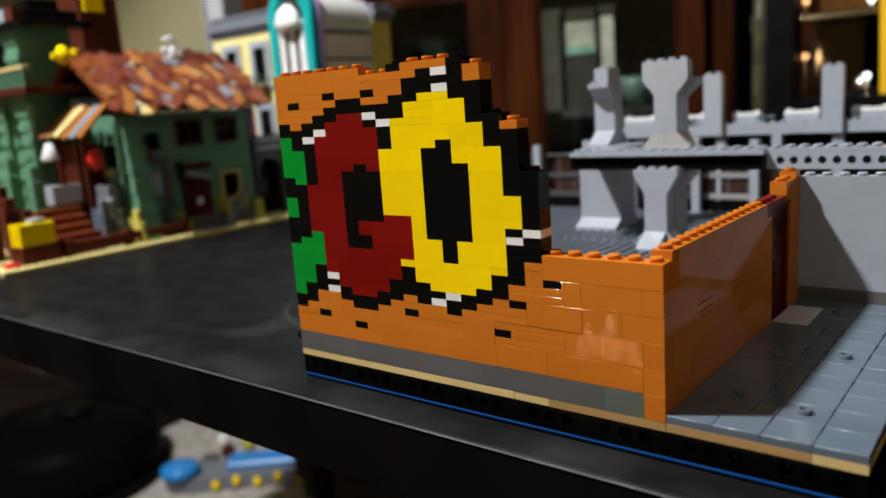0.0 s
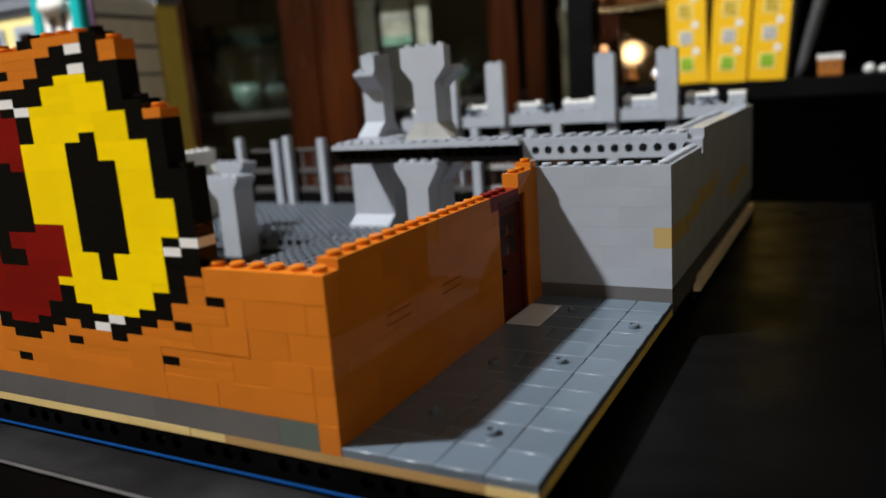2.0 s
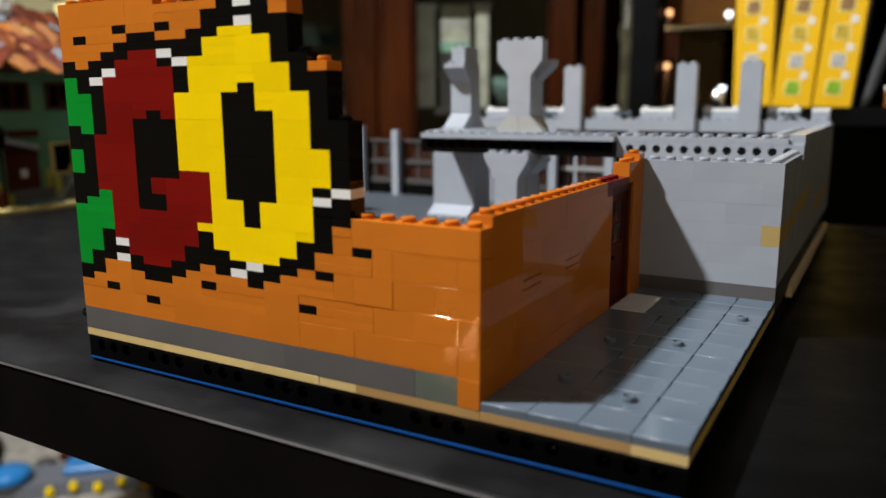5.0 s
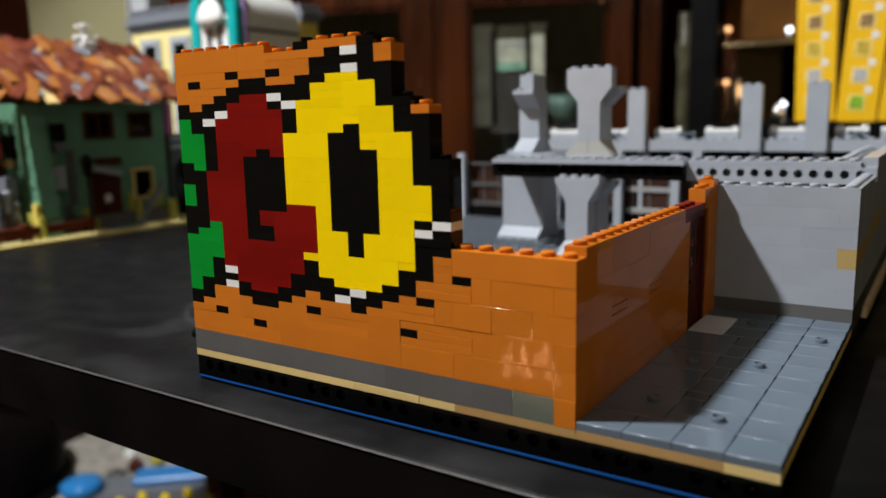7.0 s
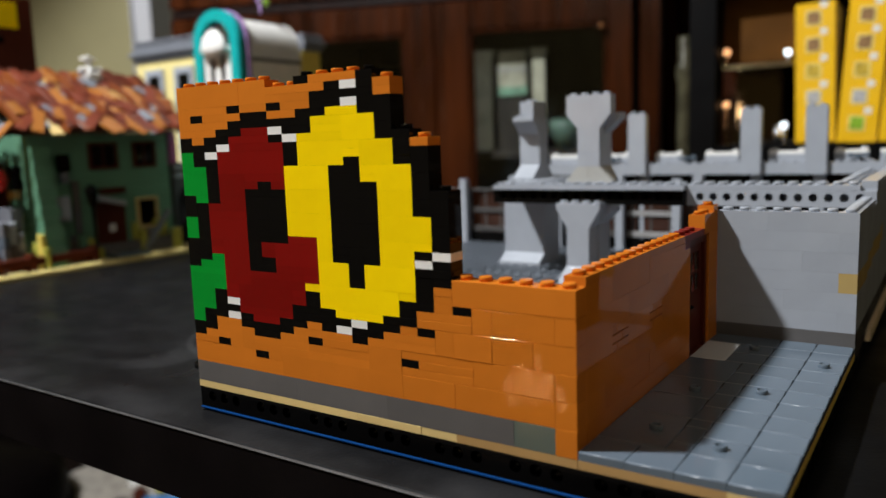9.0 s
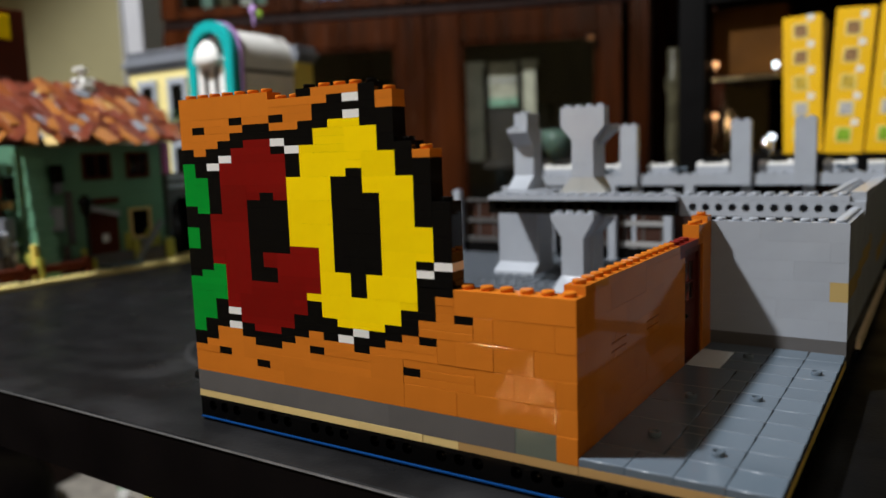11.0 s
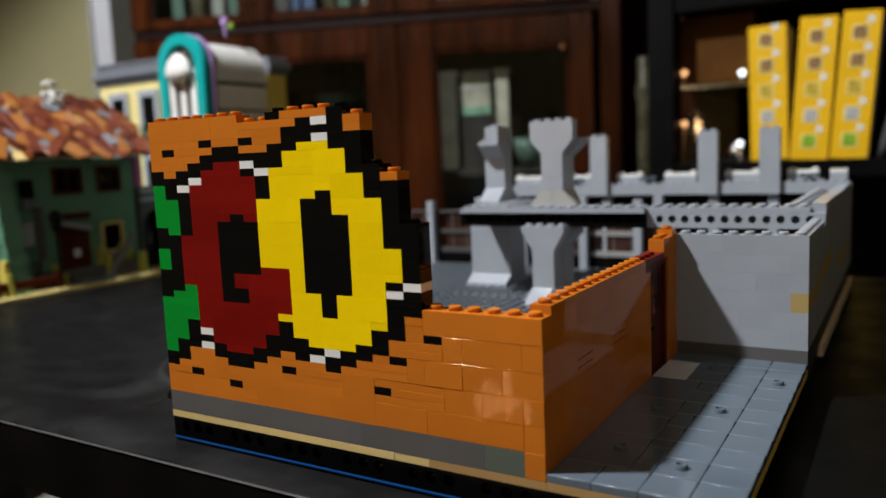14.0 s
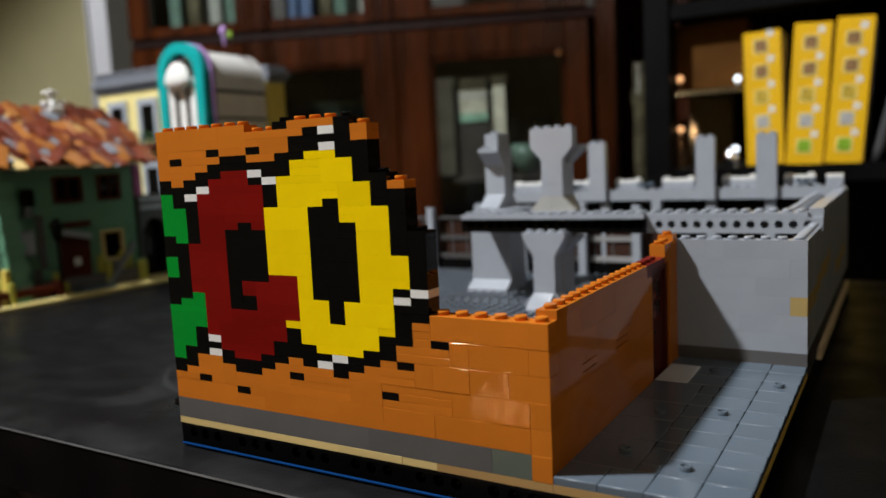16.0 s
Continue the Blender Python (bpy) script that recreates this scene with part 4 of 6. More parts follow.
rook([(-37.2, 19.8), (-33.6, 19.8), (-33.6, 18.8), (-34.6, 16), (-34.6, 3), (-36.2, 3), (-36.2, 16), (-37.2, 18.8)], 33.2, 35.2, "y",
     [(-36.8 + i * 0.95, 33.8, 19.8) for i in range(4)], "hall_column", "light grey column with a flared head")

# white doorway frame standing on the hall floor
bm = bmesh.new()
for a in ((36.5, 38.5, 3, 21.4), (41.7, 42.6, 3, 21.4), (38.5, 41.7, 17.5, 21.4), (38.5, 41.7, 3, 4.2)):
    box(bm, -47.4 * S, a[0] * S, a[2] * P, -45.9 * S, a[1] * S, a[3] * P, 0.0001)
for j in range(6):
    stud(bm, -46.6 * S, (37 + j) * S, 21.4 * P)
part("doorway_frame", bm, WHITE, hall, "white brick doorway frame", UPH)

# glazed screen at the back of the hall
bm = bmesh.new()
box(bm, -48 * S, 50 * S, 3.01 * P, -9 * S, 51 * S, 6.2 * P, 0.0002)
screen = part("screen_base", bm, BLACK, hall, "black base course of a glazed screen", UPH)
for i, x in enumerate((-49.0, -43.5, -41.8, -36.9, -30.2, -24.6, -17.5, -11.5)):
    bm = bmesh.new()
    box(bm, (x + 0.08) * S, 49.2 * S, 3.02 * P, (x + 0.92) * S, 50.0 * S, (23 if i % 2 == 0 else 22) * P, 0.0001)
    part("post", bm, LGREY, screen, "light grey post")
for z, hh in ((6.5, 1.5), (12.1, 1.4), (18.4, 0.8)):
    # same rails in two greys: darker left as shaded, paler right as lit
    for x0, x1, m_ in ((-47.4, -17.6, RAILG), (-16.4, -11.6, SCREENG)):
        bm = bmesh.new()
        box(bm, x0 * S, 50.1 * S, z * P, x1 * S, 50.6 * S, (z + hh) * P, 0.0002)
        part("rail", bm, m_, screen, "grey rail with its light and shade put into two tones")
for x in range(-42, -10, 2):
    bm = bmesh.new()
    box(bm, x * S, 50.24 * S, 6.2 * P, (x + 0.22) * S, 50.46 * S, 19.2 * P, 0.0001)
    part("mullion", bm, RAILG, screen)
for x in range(-43, -10, 4):
    bm = bmesh.new()
    box(bm, (x + 0.3) * S, 50.3 * S, 6.2 * P, (x + 3.6) * S, 50.36 * S, 18.6 * P, 0)
    part("pane", bm, BROWNP, screen, "brown tinted pane")
# black lattice beside the white doorway
bm = bmesh.new()
for i in range(4):
    box(bm, -45.6 * S, (32.4 + i * 1.1) * S, 3 * P, -45.1 * S, (32.4 + i * 1.1 + 0.25) * S, 20 * P, 0.0001)
for i in range(7):
    box(bm, -45.62 * S, 32.4 * S, (3.2 + i * 2.6) * P, -45.08 * S, 35.95 * S, (3.9 + i * 2.6) * P, 0.0001)
part("lattice", bm, BLACK, hall, "black lattice window", UPH)
bm = bmesh.new()
box(bm, -46.6 * S, 41.2 * S, 4.3 * P, -44.9 * S, 41.6 * S, 17.4 * P, 0.0001)
part("door_leaf", bm, WHITE, hall, "white door leaf standing open", UPH)
bm = bmesh.new()
box(bm, -47.2 * S, 38.5 * S, 4.3 * P, -47.0 * S, 41.7 * S, 17.4 * P, 0.0001)
part("teal_pane", bm, TEAL, hall, "teal tinted pane", UPH)

# ---------- display cabinet ----------
cab = thing("display_cabinet", (CAB.x, CAB.y, FLOOR_Z), ROOM_RZ, "dark cherry wood display cabinet with glazed doors", "cabinet")
CZ = -FLOOR_Z


def cpart(name, boxes, material, parent=None, label="", c=0.002):
    bm = bmesh.new()
    for x0, y0, z0, x1, y1, z1 in boxes:
        box(bm, x0, y0, z0 + CZ, x1, y1, z1 + CZ, c)
    return part(name, bm, material, parent or cab, label)


cpart("carcass", [(-0.47, 0.03, FLOOR_Z, -0.445, 0.36, 1.2), (0.452, 0.03, FLOOR_Z, 0.475, 0.36, 1.2), (-0.445, 0.345, FLOOR_Z, 0.452, 0.36, 1.2),
                  (-0.445, 0.03, 1.17, 0.452, 0.345, 1.2), (-0.445, 0.03, FLOOR_Z, 0.452, 0.345, FLOOR_Z + 0.05)], WOODIN, None, "dark cabinet body")
# dark strip standing in for the shaded gap between upper and lower doors
cpart("mid_rail", [(-0.47, 0.006, 0.363, 0.475, 0.03, 0.379)], DARKWOOD)
cpart("face_post", [(0.434, -0.004, FLOOR_Z, 0.468, 0.0296, 1.2)], WOOD)
cpart("inner_shelf", [(-0.445, 0.05, 0.07, 0.452, 0.34, 0.085)], WOODIN)
cpart("inner_shelf", [(-0.445, 0.05, 0.375, 0.452, 0.34, 0.39)], WOODIN)
gs = cpart("glass_shelf", [(-0.236, 0.10, 0.200, 0.0, 0.345, 0.205)], PANE, None, "clear glass shelf", 0)
gs.visible_shadow = False
cpart("inner_shelf", [(-0.445, 0.05, -0.25, 0.452, 0.34, -0.235)], WOODIN)


def cabinet_door(x0, x1, z0, z1, sl, sr, top=0.052, foot=0.05):
    """A framed glazed door from x0 to x1 and z0 to z1, with stiles sl and sr wide."""
    d = cpart("door", [(x0, 0, z0, x0 + sl, 0.028, z1), (x1 - sr, 0, z0, x1, 0.028, z1)], WOOD, None, "cherry wood door frame")
    cpart("rail", [(x0 + sl, 0.001, z1 - top, x1 - sr, 0.027, z1)], WOOD, d)
    cpart("rail", [(x0 + sl, 0.001, z0, x1 - sr, 0.027, z0 + foot)], WOOD, d)
    cpart("moulding", [(x0 + sl, 0.004, z0 + foot, x0 + sl + 0.008, 0.02, z1 - top), (x1 - sr - 0.008, 0.004, z0 + foot, x1 - sr, 0.02, z1 - top),
                       (x0 + sl + 0.008, 0.004, z1 - top - 0.008, x1 - sr - 0.008, 0.02, z1 - top)], WOOD, d)
    p = cpart("pane", [(x0 + sl, 0.012, z0 + foot, x1 - sr, 0.015, z1 - top)], PANE, d, "", 0)
    p.visible_shadow = False


cabinet_door(-0.470, -0.237, -0.70, 0.361, 0.045, 0.05)
cabinet_door(-0.235, 0.060, -0.70, 0.361, 0.046, 0.055)
cabinet_door(0.062, 0.420, -0.70, 0.361, 0.064, 0.042)
cabinet_door(-0.470, -0.216, 0.381, 1.15, 0.037, 0.027, 0.05, 0.020)
cabinet_door(-0.214, 0.060, 0.381, 1.15, 0.028, 0.049, 0.05, 0.020)
cabinet_door(0.062, 0.420, 0.381, 1.15, 0.064, 0.042, 0.05, 0.020)


def at_cab(s, v, z):
    q = CAB + U * s + Vector((-U.y, U.x, 0)) * v
    return (q.x, q.y, z)


def ornament(name, s, v, z, profile, material, label, category="ornament"):
    bm = bmesh.new()
    lathe(bm, profile, (0, 0, 0), 20)
    single(name, bm, material, label, category, at_cab(s, v, z), group="cabinet ornaments")


VASE = [(0.018, 0), (0.03, 0.02), (0.034, 0.05), (0.02, 0.085), (0.012, 0.10), (0.02, 0.115)]
BOWL = [(0.02, 0), (0.022, 0.008), (0.05, 0.035), (0.055, 0.045), (0.05, 0.044)]
CUP = [(0.016, 0), (0.03, 0.03), (0.032, 0.055), (0.029, 0.054)]
GLASSP = [(0.02, 0), (0.003, 0.006), (0.003, 0.05), (0.022, 0.07), (0.026, 0.11), (0.024, 0.11)]
for k, (s, v, m_, p) in enumerate(((-0.170, 0.15, GLAZE, CUP), (-0.108, 0.17, PORCG, BOWL), (-0.060, 0.13, GLAZE, CUP), (-0.135, 0.24, CLEARP, GLASSP), (-0.05, 0.23, GLAZE, BOWL),
                    (0.235, 0.14, CLEARP, CUP), (0.18, 0.12, CLEARP, CUP), (0.30, 0.06, PORCG, CUP), (0.215, 0.20, PORCG, BOWL), (0.27, 0.12, CLEARP, GLASSP), (0.33, 0.18, CLEARP, GLASSP),
                    (-0.03, 0.15, PORC, CUP), (-0.10, 0.20, PORCG, CUP), (-0.115, 0.12, PORCG, CUP), (-0.045, 0.07, CLEARP, CUP), (-0.16, 0.12, CLEARP, GLASSP), (0.30, 0.24, PORC, BOWL),
                    (-0.07, 0.10, CLEARP, GLASSP), (0.19, 0.09, CLEARP, GLASSP), (-0.38, 0.14, PORC, VASE))):
    nm = "wine_glass" if p is GLASSP else "vase" if p is VASE else "bowl" if p is BOWL else "cup"
    ornament(nm, s, v, 0.2051 if k < 5 else 0.0855, p, m_, {"wine_glass": "clear stemmed drinking glass in the cabinet", "vase": "small glazed vase in the cabinet",
             "bowl": "small glazed bowl in the cabinet", "cup": "pale glazed cup in the cabinet"}[nm], nm.replace("_", " "))
# pale panel built inside the cabinet in place of a reflection on its pane
photo = thing("photo_frame", at_cab(0.199, 0.062, 0.0855), ROOM_RZ, "pale panel standing in for a reflection in the cabinet glass", "photo frame")
for nm, q, m_ in (("frame", (-0.030, 0.004, 0, 0.030, 0.012, 0.194), WOODIN), ("print", (-0.027, 0.001, 0.104, 0.027, 0.004, 0.188), REFLP),
                  ("print_band", (-0.027, -0.001, 0.104, 0.027, 0.001, 0.120), REFLG), ("print_line", (-0.027, -0.001, 0.150, 0.027, 0.001, 0.156), PRINTG)):
    bm = bmesh.new()
    box(bm, *q, 0.0004)
    part(nm, bm, m_, photo)
# two more pale strips of the same painted reflection
for s, w, h, m_ in ((0.144, 0.032, 0.187, REFLW), (0.250, 0.024, 0.187, REFLP)):
    bm = bmesh.new()
    box(bm, -w / 2, -0.004, 0, w / 2, 0.004, h, 0.001)
    box(bm, -w / 2 - 0.004, -0.006, h - 0.008, w / 2 + 0.004, 0.006, h + 0.003, 0.001)
    single("framed_card", bm, m_, "pale upright strip standing in for a reflection in the glass", "card", at_cab(s, 0.06, 0.0855), ROOM_RZ, group="cabinet cards")
# blue piece added in place of a small blue light spot
bm = bmesh.new()
lathe(bm, [(0.006, 0), (0.012, 0.006), (0.015, 0.02), (0.010, 0.036), (0.004, 0.042)], (0, 0, 0), 16)
single("blue_bottle", bm, TOYBLUE, "small bright blue piece standing in for a blue light spot", "bottle", at_cab(0.205, 0.09, 0.0855))
for i, (s, h, m_) in enumerate(((-0.155, 0.15, BOOKM), (-0.125, 0.16, BOOKM), (-0.085, 0.15, OLIVEG), (-0.055, 0.14, PORCG), (-0.005, 0.13, PORC), (-0.28, 0.15, PORCG), (-0.315, 0.16, PORC), (-0.36, 0.16, OLIVEG), (-0.40, 0.15, PORCG))):
    bm = bmesh.new()
    box(bm, -0.012, -0.07, 0, 0.012, 0.07, h, 0.002)
    single("book", bm, m_, "upright book on a cabinet shelf", "book", at_cab(s, 0.13, 0.3905), ROOM_RZ, "cabinet books")

bm = bmesh.new()
lathe(bm, [(0.003, 0), (0.0065, 0.004), (0.007, 0.009), (0.004, 0.014)], (0, 0, 0), 16)
knob = part("door_knob", bm, COPPER, cab, "small copper knob", pose(0.366, -0.0005, 0.300 + CZ, 90, 0, 0))

# pale upright shape between the cabinet and the shelf unit, built as a made-up vase
bm = bmesh.new()
lathe(bm, [(0.030, 0), (0.034, 0.01), (0.020, 0.30), (0.013, 0.80), (0.012, 0.955), (0.016, 0.968), (0.016, 0.985), (0.011, 0.995), (0.013, 1.030), (0.010, 1.036)], (0, 0, 0), 20)
single("floor_vase", bm, OLIVEG, "pale olive upright shape built as a tall vase beside the cabinet", "vase", (-0.301, 1.140, FLOOR_Z))

# pale door casing left of the cabinet
bm = bmesh.new()
box(bm, -0.735, 0.30, FLOOR_Z, -0.690, 0.75, 1.66, 0.003)
box(bm, -0.739, 0.29, FLOOR_Z, -0.7352, 0.31, 1.66, 0.001)
single("trim", bm, TRIMM, "pale grey painted casing beside the cabinet", "trim", (CAB.x, CAB.y, 0), ROOM_RZ, kind="structure")

# ---------- black shelf unit with boxes ----------
shelf = thing("shelf_unit", (0.0, 0.93, FLOOR_Z), label="black open shelf unit", category="shelf")
SZ = -FLOOR_Z


def spart(name, x0, y0, z0, x1, y1, z1, label=""):
    bm = bmesh.new()
    box(bm, x0, y0, z0 + SZ, x1, y1, z1 + SZ, 0.0015)
    return part(name, bm, SHELFM, shelf, label)


spart("post", -0.230, -0.012, FLOOR_Z, -0.192, 0.03, 0.95)
spart("post", 0.2215, -0.012, FLOOR_Z, 0.2435, 0.03, 0.95)
# closed side added to keep the key light off the bricks beyond
spart("side_panel", 0.2230, 0.0302, FLOOR_Z, 0.2420, 0.35, 0.95)
spart("board", -0.192, -0.008, 0.062, 0.222, 0.34, 0.0865)
spart("board", -0.192, -0.008, 0.302, 0.222, 0.34, 0.325)
spart("board", -0.192, -0.008, -0.36, 0.222, 0.34, -0.335)
spart("back_panel", -0.06, 0.335, 0.0865, 0.222, 0.342, 0.302)
spart("back_panel", -0.192, 0.335, -0.335, 0.222, 0.342, 0.062)
# lowest panel added to hide the lit carpet behind the shelf
spart("back_panel", -0.192, 0.335, FLOOR_Z, 0.222, 0.342, -0.36)
bm = bmesh.new()
box(bm, -0.190, 0.012, 0.196 + SZ, -0.095, 0.30, 0.200 + SZ, 0)
part("glass_shelf", bm, PANE, shelf, "small clear glass shelf")
bm = bmesh.new()
box(bm, -0.190, 0.006, 0.1925 + SZ, -0.095, 0.012, 0.2005 + SZ, 0.001)
part("shelf_trim", bm, CHROME, shelf, "polished metal shelf edge")


def toy_box(x0, x1, lean, top):
    """A printed carton standing on the shelf on its narrow side."""
    w, d, h = x1 - x0, 0.24, top
    t = new("toy_carton")
    t.matrix_basis = pose(x0, 0.925, 0.0868, 0, lean, 0)
    tagged(t, "upright yellow printed toy carton standing on the black shelf", "box", "cartons on the shelf")
    bm = bmesh.new()
    box(bm, 0, 0, 0, w, d, h, 0.0012)
    part("carton", bm, CARTON, t)
    bm = bmesh.new()
    box(bm, w, 0.003, 0.002, w + 0.0006, d - 0.002, h - 0.002, 0)
    part("side_panel", bm, SIDEG, t, "dull grey carton side")
    q = 0.026
    cols = (PRINTL, PRINTG, PRINTO, PRINTB, PRINTK if lean > 5 else PRINTB)
    for i, m_ in enumerate(cols):
        z = 0.018 + i * 0.0345
        bm = bmesh.new()
        box(bm, w * 0.30 - 0.0022, -0.0004, z - 0.0022, w * 0.30 + q * 0.60 + 0.0022, 0.0002, z + q * 0.62 + 0.0022, 0)
        part("picture_border", bm, PRINTY, t)
        bm = bmesh.new()
        box(bm, w * 0.30, -0.0008, z, w * 0.30 + q * 0.60, 0.0002, z + q * 0.62, 0)
        part("picture_square", bm, m_, t)
        bm = bmesh.new()
        box(bm, w * 0.62, -0.0005, z + q * 0.78, w * 0.62 + q * 0.34, 0.0002, z + q * 1.10, 0)
        part("white_patch", bm, PRINTW, t)


toy_box(-0.087, -0.038, -1.5, 0.184)
toy_box(-0.037, 0.010, 3.4, 0.190)
toy_box(0.012, 0.057, 4.3, 0.192)
bm = bmesh.new()
box(bm, 0, 0, 0, 0.113, 0.10, 0.0985, 0.001)
single("cardboard_box", bm, BROWNBOX, "plain brown cardboard box on the glass shelf", "box", (-0.205, 0.965, 0.2003))
def glint_bead(x, z0, z1, bulb, words):
    """A tiny glowing bead on an added metal stand, standing in for a bright glint."""
    t = thing("small_lamp", (x, 0.952, z0), label="tiny %s lamp on a thin metal stand" % words, category="lamp", group="tiny shelf lamps")
    h_ = z1 - z0
    bm = bmesh.new()
    lathe(bm, [(0.004, 0), (0.004, 0.001), (0.0008, 0.0015), (0.0008, h_ - 0.004)], (0, 0, 0), 10)
    part("stand", bm, CHROME, t)
    bm = bmesh.new()
    lathe(bm, [(0.001, h_ - 0.0045), (0.004, h_ - 0.003), (0.005, h_), (0.004, h_ + 0.003), (0.001, h_ + 0.0045)], (0, 0, 0), 14)
    part("bulb", bm, bulb, t)


glint_bead(-0.107, 0.0866, 0.112, GLINTW, "white lit")
glint_bead(-0.104, 0.2003, 0.2125, GLINTW, "white lit")
glint_bead(-0.1855, 0.0866, 0.145, GLINTC, "copper-coloured lit")
glint_bead(-0.1855, 0.2003, 0.2197, GLINTC, "copper-coloured lit")
# mirror added to reflect the globe; left edge set to fit the camera's view
bm = bmesh.new()
box(bm, -0.247, 1.285, FLOOR_Z + 0.05, -0.055, 1.291, 0.70, 0.0005)
mir = thing("mirror", (0, 0, 0), label="smoked mirror in a dark wooden frame, added to reflect the globe lamp", category="mirror")
part("glass", bm, SMOKED, mir, "smoked mirror glass")
bm = bmesh.new()
box(bm, -0.388, 1.278, FLOOR_Z, -0.2472, 1.296, 0.75, 0.002)
part("frame_side", bm, WOOD, mir, "dark wooden frame")
bm = bmesh.new()
box(bm, -0.247, 1.278, FLOOR_Z, -0.055, 1.296, FLOOR_Z + 0.0498, 0.002)
part("frame_foot", bm, WOOD, mir)
for x, y, z, r, m_ in ((-0.165, 1.02, 0.0868, 0.013, COPPER), (-0.128, 1.03, 0.0868, 0.012, CHROME)):
    bm = bmesh.new()
    lathe(bm, [(r * 0.5, 0), (r * 0.95, r * 0.5), (r, r), (r * 0.85, r * 1.6), (r * 0.6, r * 2.0), (r * 0.7, r * 2.2)], (0, 0, 0), 20)
    single("metal_jar", bm, m_, "small rounded metal jar on the shelf", "jar", (x, y, z))
# curved grey sheet leaning beside the cartons
bm = bmesh.new()
prev = None
for i in range(13):
    k = i / 12
    x, z = 0.067 + 0.052 * k ** 1.15, 0.212 * k
    row = [bm.verts.new((x, yy, z)) for yy in (0.0, 0.16)] + [bm.verts.new((x + 0.010 + 0.012 * k, yy, z)) for yy in (0.16, 0.0)]
    if prev:
        for a in range(4):
            bm.faces.new((prev[a], prev[(a + 1) % 4], row[(a + 1) % 4], row[a])).smooth = True
    else:
        bm.faces.new(row[::-1])
    prev = row
bm.faces.new(prev)
bmesh.ops.recalc_face_normals(bm, faces=bm.faces)
single("grey_sheet", bm, GREYCARD, "curved dark grey sheet leaning against the cartons", "sheet",
       (0.0, 0.94, 0.0868))
# little toys on the shelf
crate = thing("toy_crate", (0.108, 0.945, 0.0868), label="small orange toy crate with a white lid on the shelf", category="toy")
bm = bmesh.new()
box(bm, -0.014, -0.008, 0, 0.014, 0.010, 0.020, 0.0006)
part("body", bm, ROOFO, crate)
bm = bmesh.new()
box(bm, -0.015, -0.009, 0.020, 0.015, 0.011, 0.0265, 0.0006)
part("lid", bm, WHITE, crate, "white lid")
for dx in (-0.006, 0.006):
    bm = bmesh.new()
    box(bm, dx - 0.002, -0.0086, 0.011, dx + 0.002, -0.0079, 0.014, 0)
    part("dark_spot", bm, PRINTK, crate)
for x, m_, hh in ((0.152, WHITE, 0.012), (0.168, WHITE, 0.009), (0.183, YELLOW, 0.017), (0.192, BLUE, 0.011)):
    bm = bmesh.new()
    lathe(bm, [(0.004, 0), (0.007, hh * 0.3), (0.006, hh * 0.7), (0.0025, hh)], (0, 0, 0), 12)
    single("small_toy", bm, m_, "tiny %s toy piece on the shelf" % m_.name.split("_")[0], "toy", (x, 0.945, 0.0868), group="small toys")

# ---------- green toy house ----------
HX, HY = -0.70, 0.205
house = thing("toy_house", (-0.78, 0.27, TABLE), label="sand-green toy brick house with a patchwork plank roof", category="toy house")
HM = pose(0.78, -0.27, -TABLE)
bm = bmesh.new()
box(bm, -0.95, 0.045, TABLE + 0.0001, -0.662, 0.428, TABLE + 0.0045, 0.0003)
for i in range(47):
    stud(bm, -0.667, 0.05 + i * S, TABLE + 0.0045, 8)
part("baseplate", bm, CREAM, house, "pale tan base plate", HM)


def hbox(name, x0, y0, z0, x1, y1, z1, material, label="", parent=None, c=0.0004):
    bm = bmesh.new()
    box(bm, x0, y0, z0, x1, y1, z1, c)
    return part(name, bm, material, parent or house, label, None if parent else HM)


B0 = TABLE + 0.0046
hw = hbox("wall", -0.84, HY, B0, HX, 0.372, 0.128, SGREEN, "sand-green brick wall")
for i in range(14):      # plank courses of the long wall
    z = B0 + 0.0015 + i * 0.0096
    hbox("course", HX, HY + 0.001, z, HX + 0.0012, 0.371, z + 0.0090, SGREEN, "", hw, 0.0003)
for i in range(15):      # corner stones
    z = B0 + i * 0.0092
    hbox("quoin", HX - (0.013 if i % 2 else 0.016), HY - 0.005, z, HX + 0.004, HY + (0.008 if i % 2 else 0.012), z + 0.0086, SGREEN, "", hw, 0.0004)
hbox("plinth", HX + 0.0012, HY + 0.02, B0, HX + 0.010, 0.362, B0 + 0.016, DGREY, "grey stone plinth")
for y0, w in ((HY + 0.012, 0.010), (0.262, 0.008), (0.318, 0.008), (0.362, 0.012)):
    hbox("moss_block", HX + 0.001, y0, B0, HX + 0.012, y0 + w, B0 + RNG.uniform(0.012, 0.028), OLIVE, "olive mossy block")


def hwindow(y0, y1, z0, z1, frame, bar=True):
    w = hbox("window", HX - 0.001, y0, z0, HX + 0.0016, y1, z1, BLACK, "dark window")
    t = 0.003
    for a in ((y0 - t, y0, z0 - t, z1 + t), (y1, y1 + t, z0 - t, z1 + t), (y0, y1, z1, z1 + t), (y0, y1, z0 - t, z0)):
        hbox("frame_bar", HX + 0.0012, a[0], a[2], HX + 0.004, a[1], a[3], frame, "", w, 0.0003)
    if bar:
        hbox("glazing_bar", HX + 0.0016, (y0 + y1) / 2 - 0.0008, z0, HX + 0.0028, (y0 + y1) / 2 + 0.0008, z1, frame, "", w, 0.0002)


hwindow(0.270, 0.300, 0.092, 0.116, BROWN)
hwindow(0.325, 0.350, 0.092, 0.116, BROWN)
hwindow(0.324, 0.347, 0.021, 0.051, TAN, False)
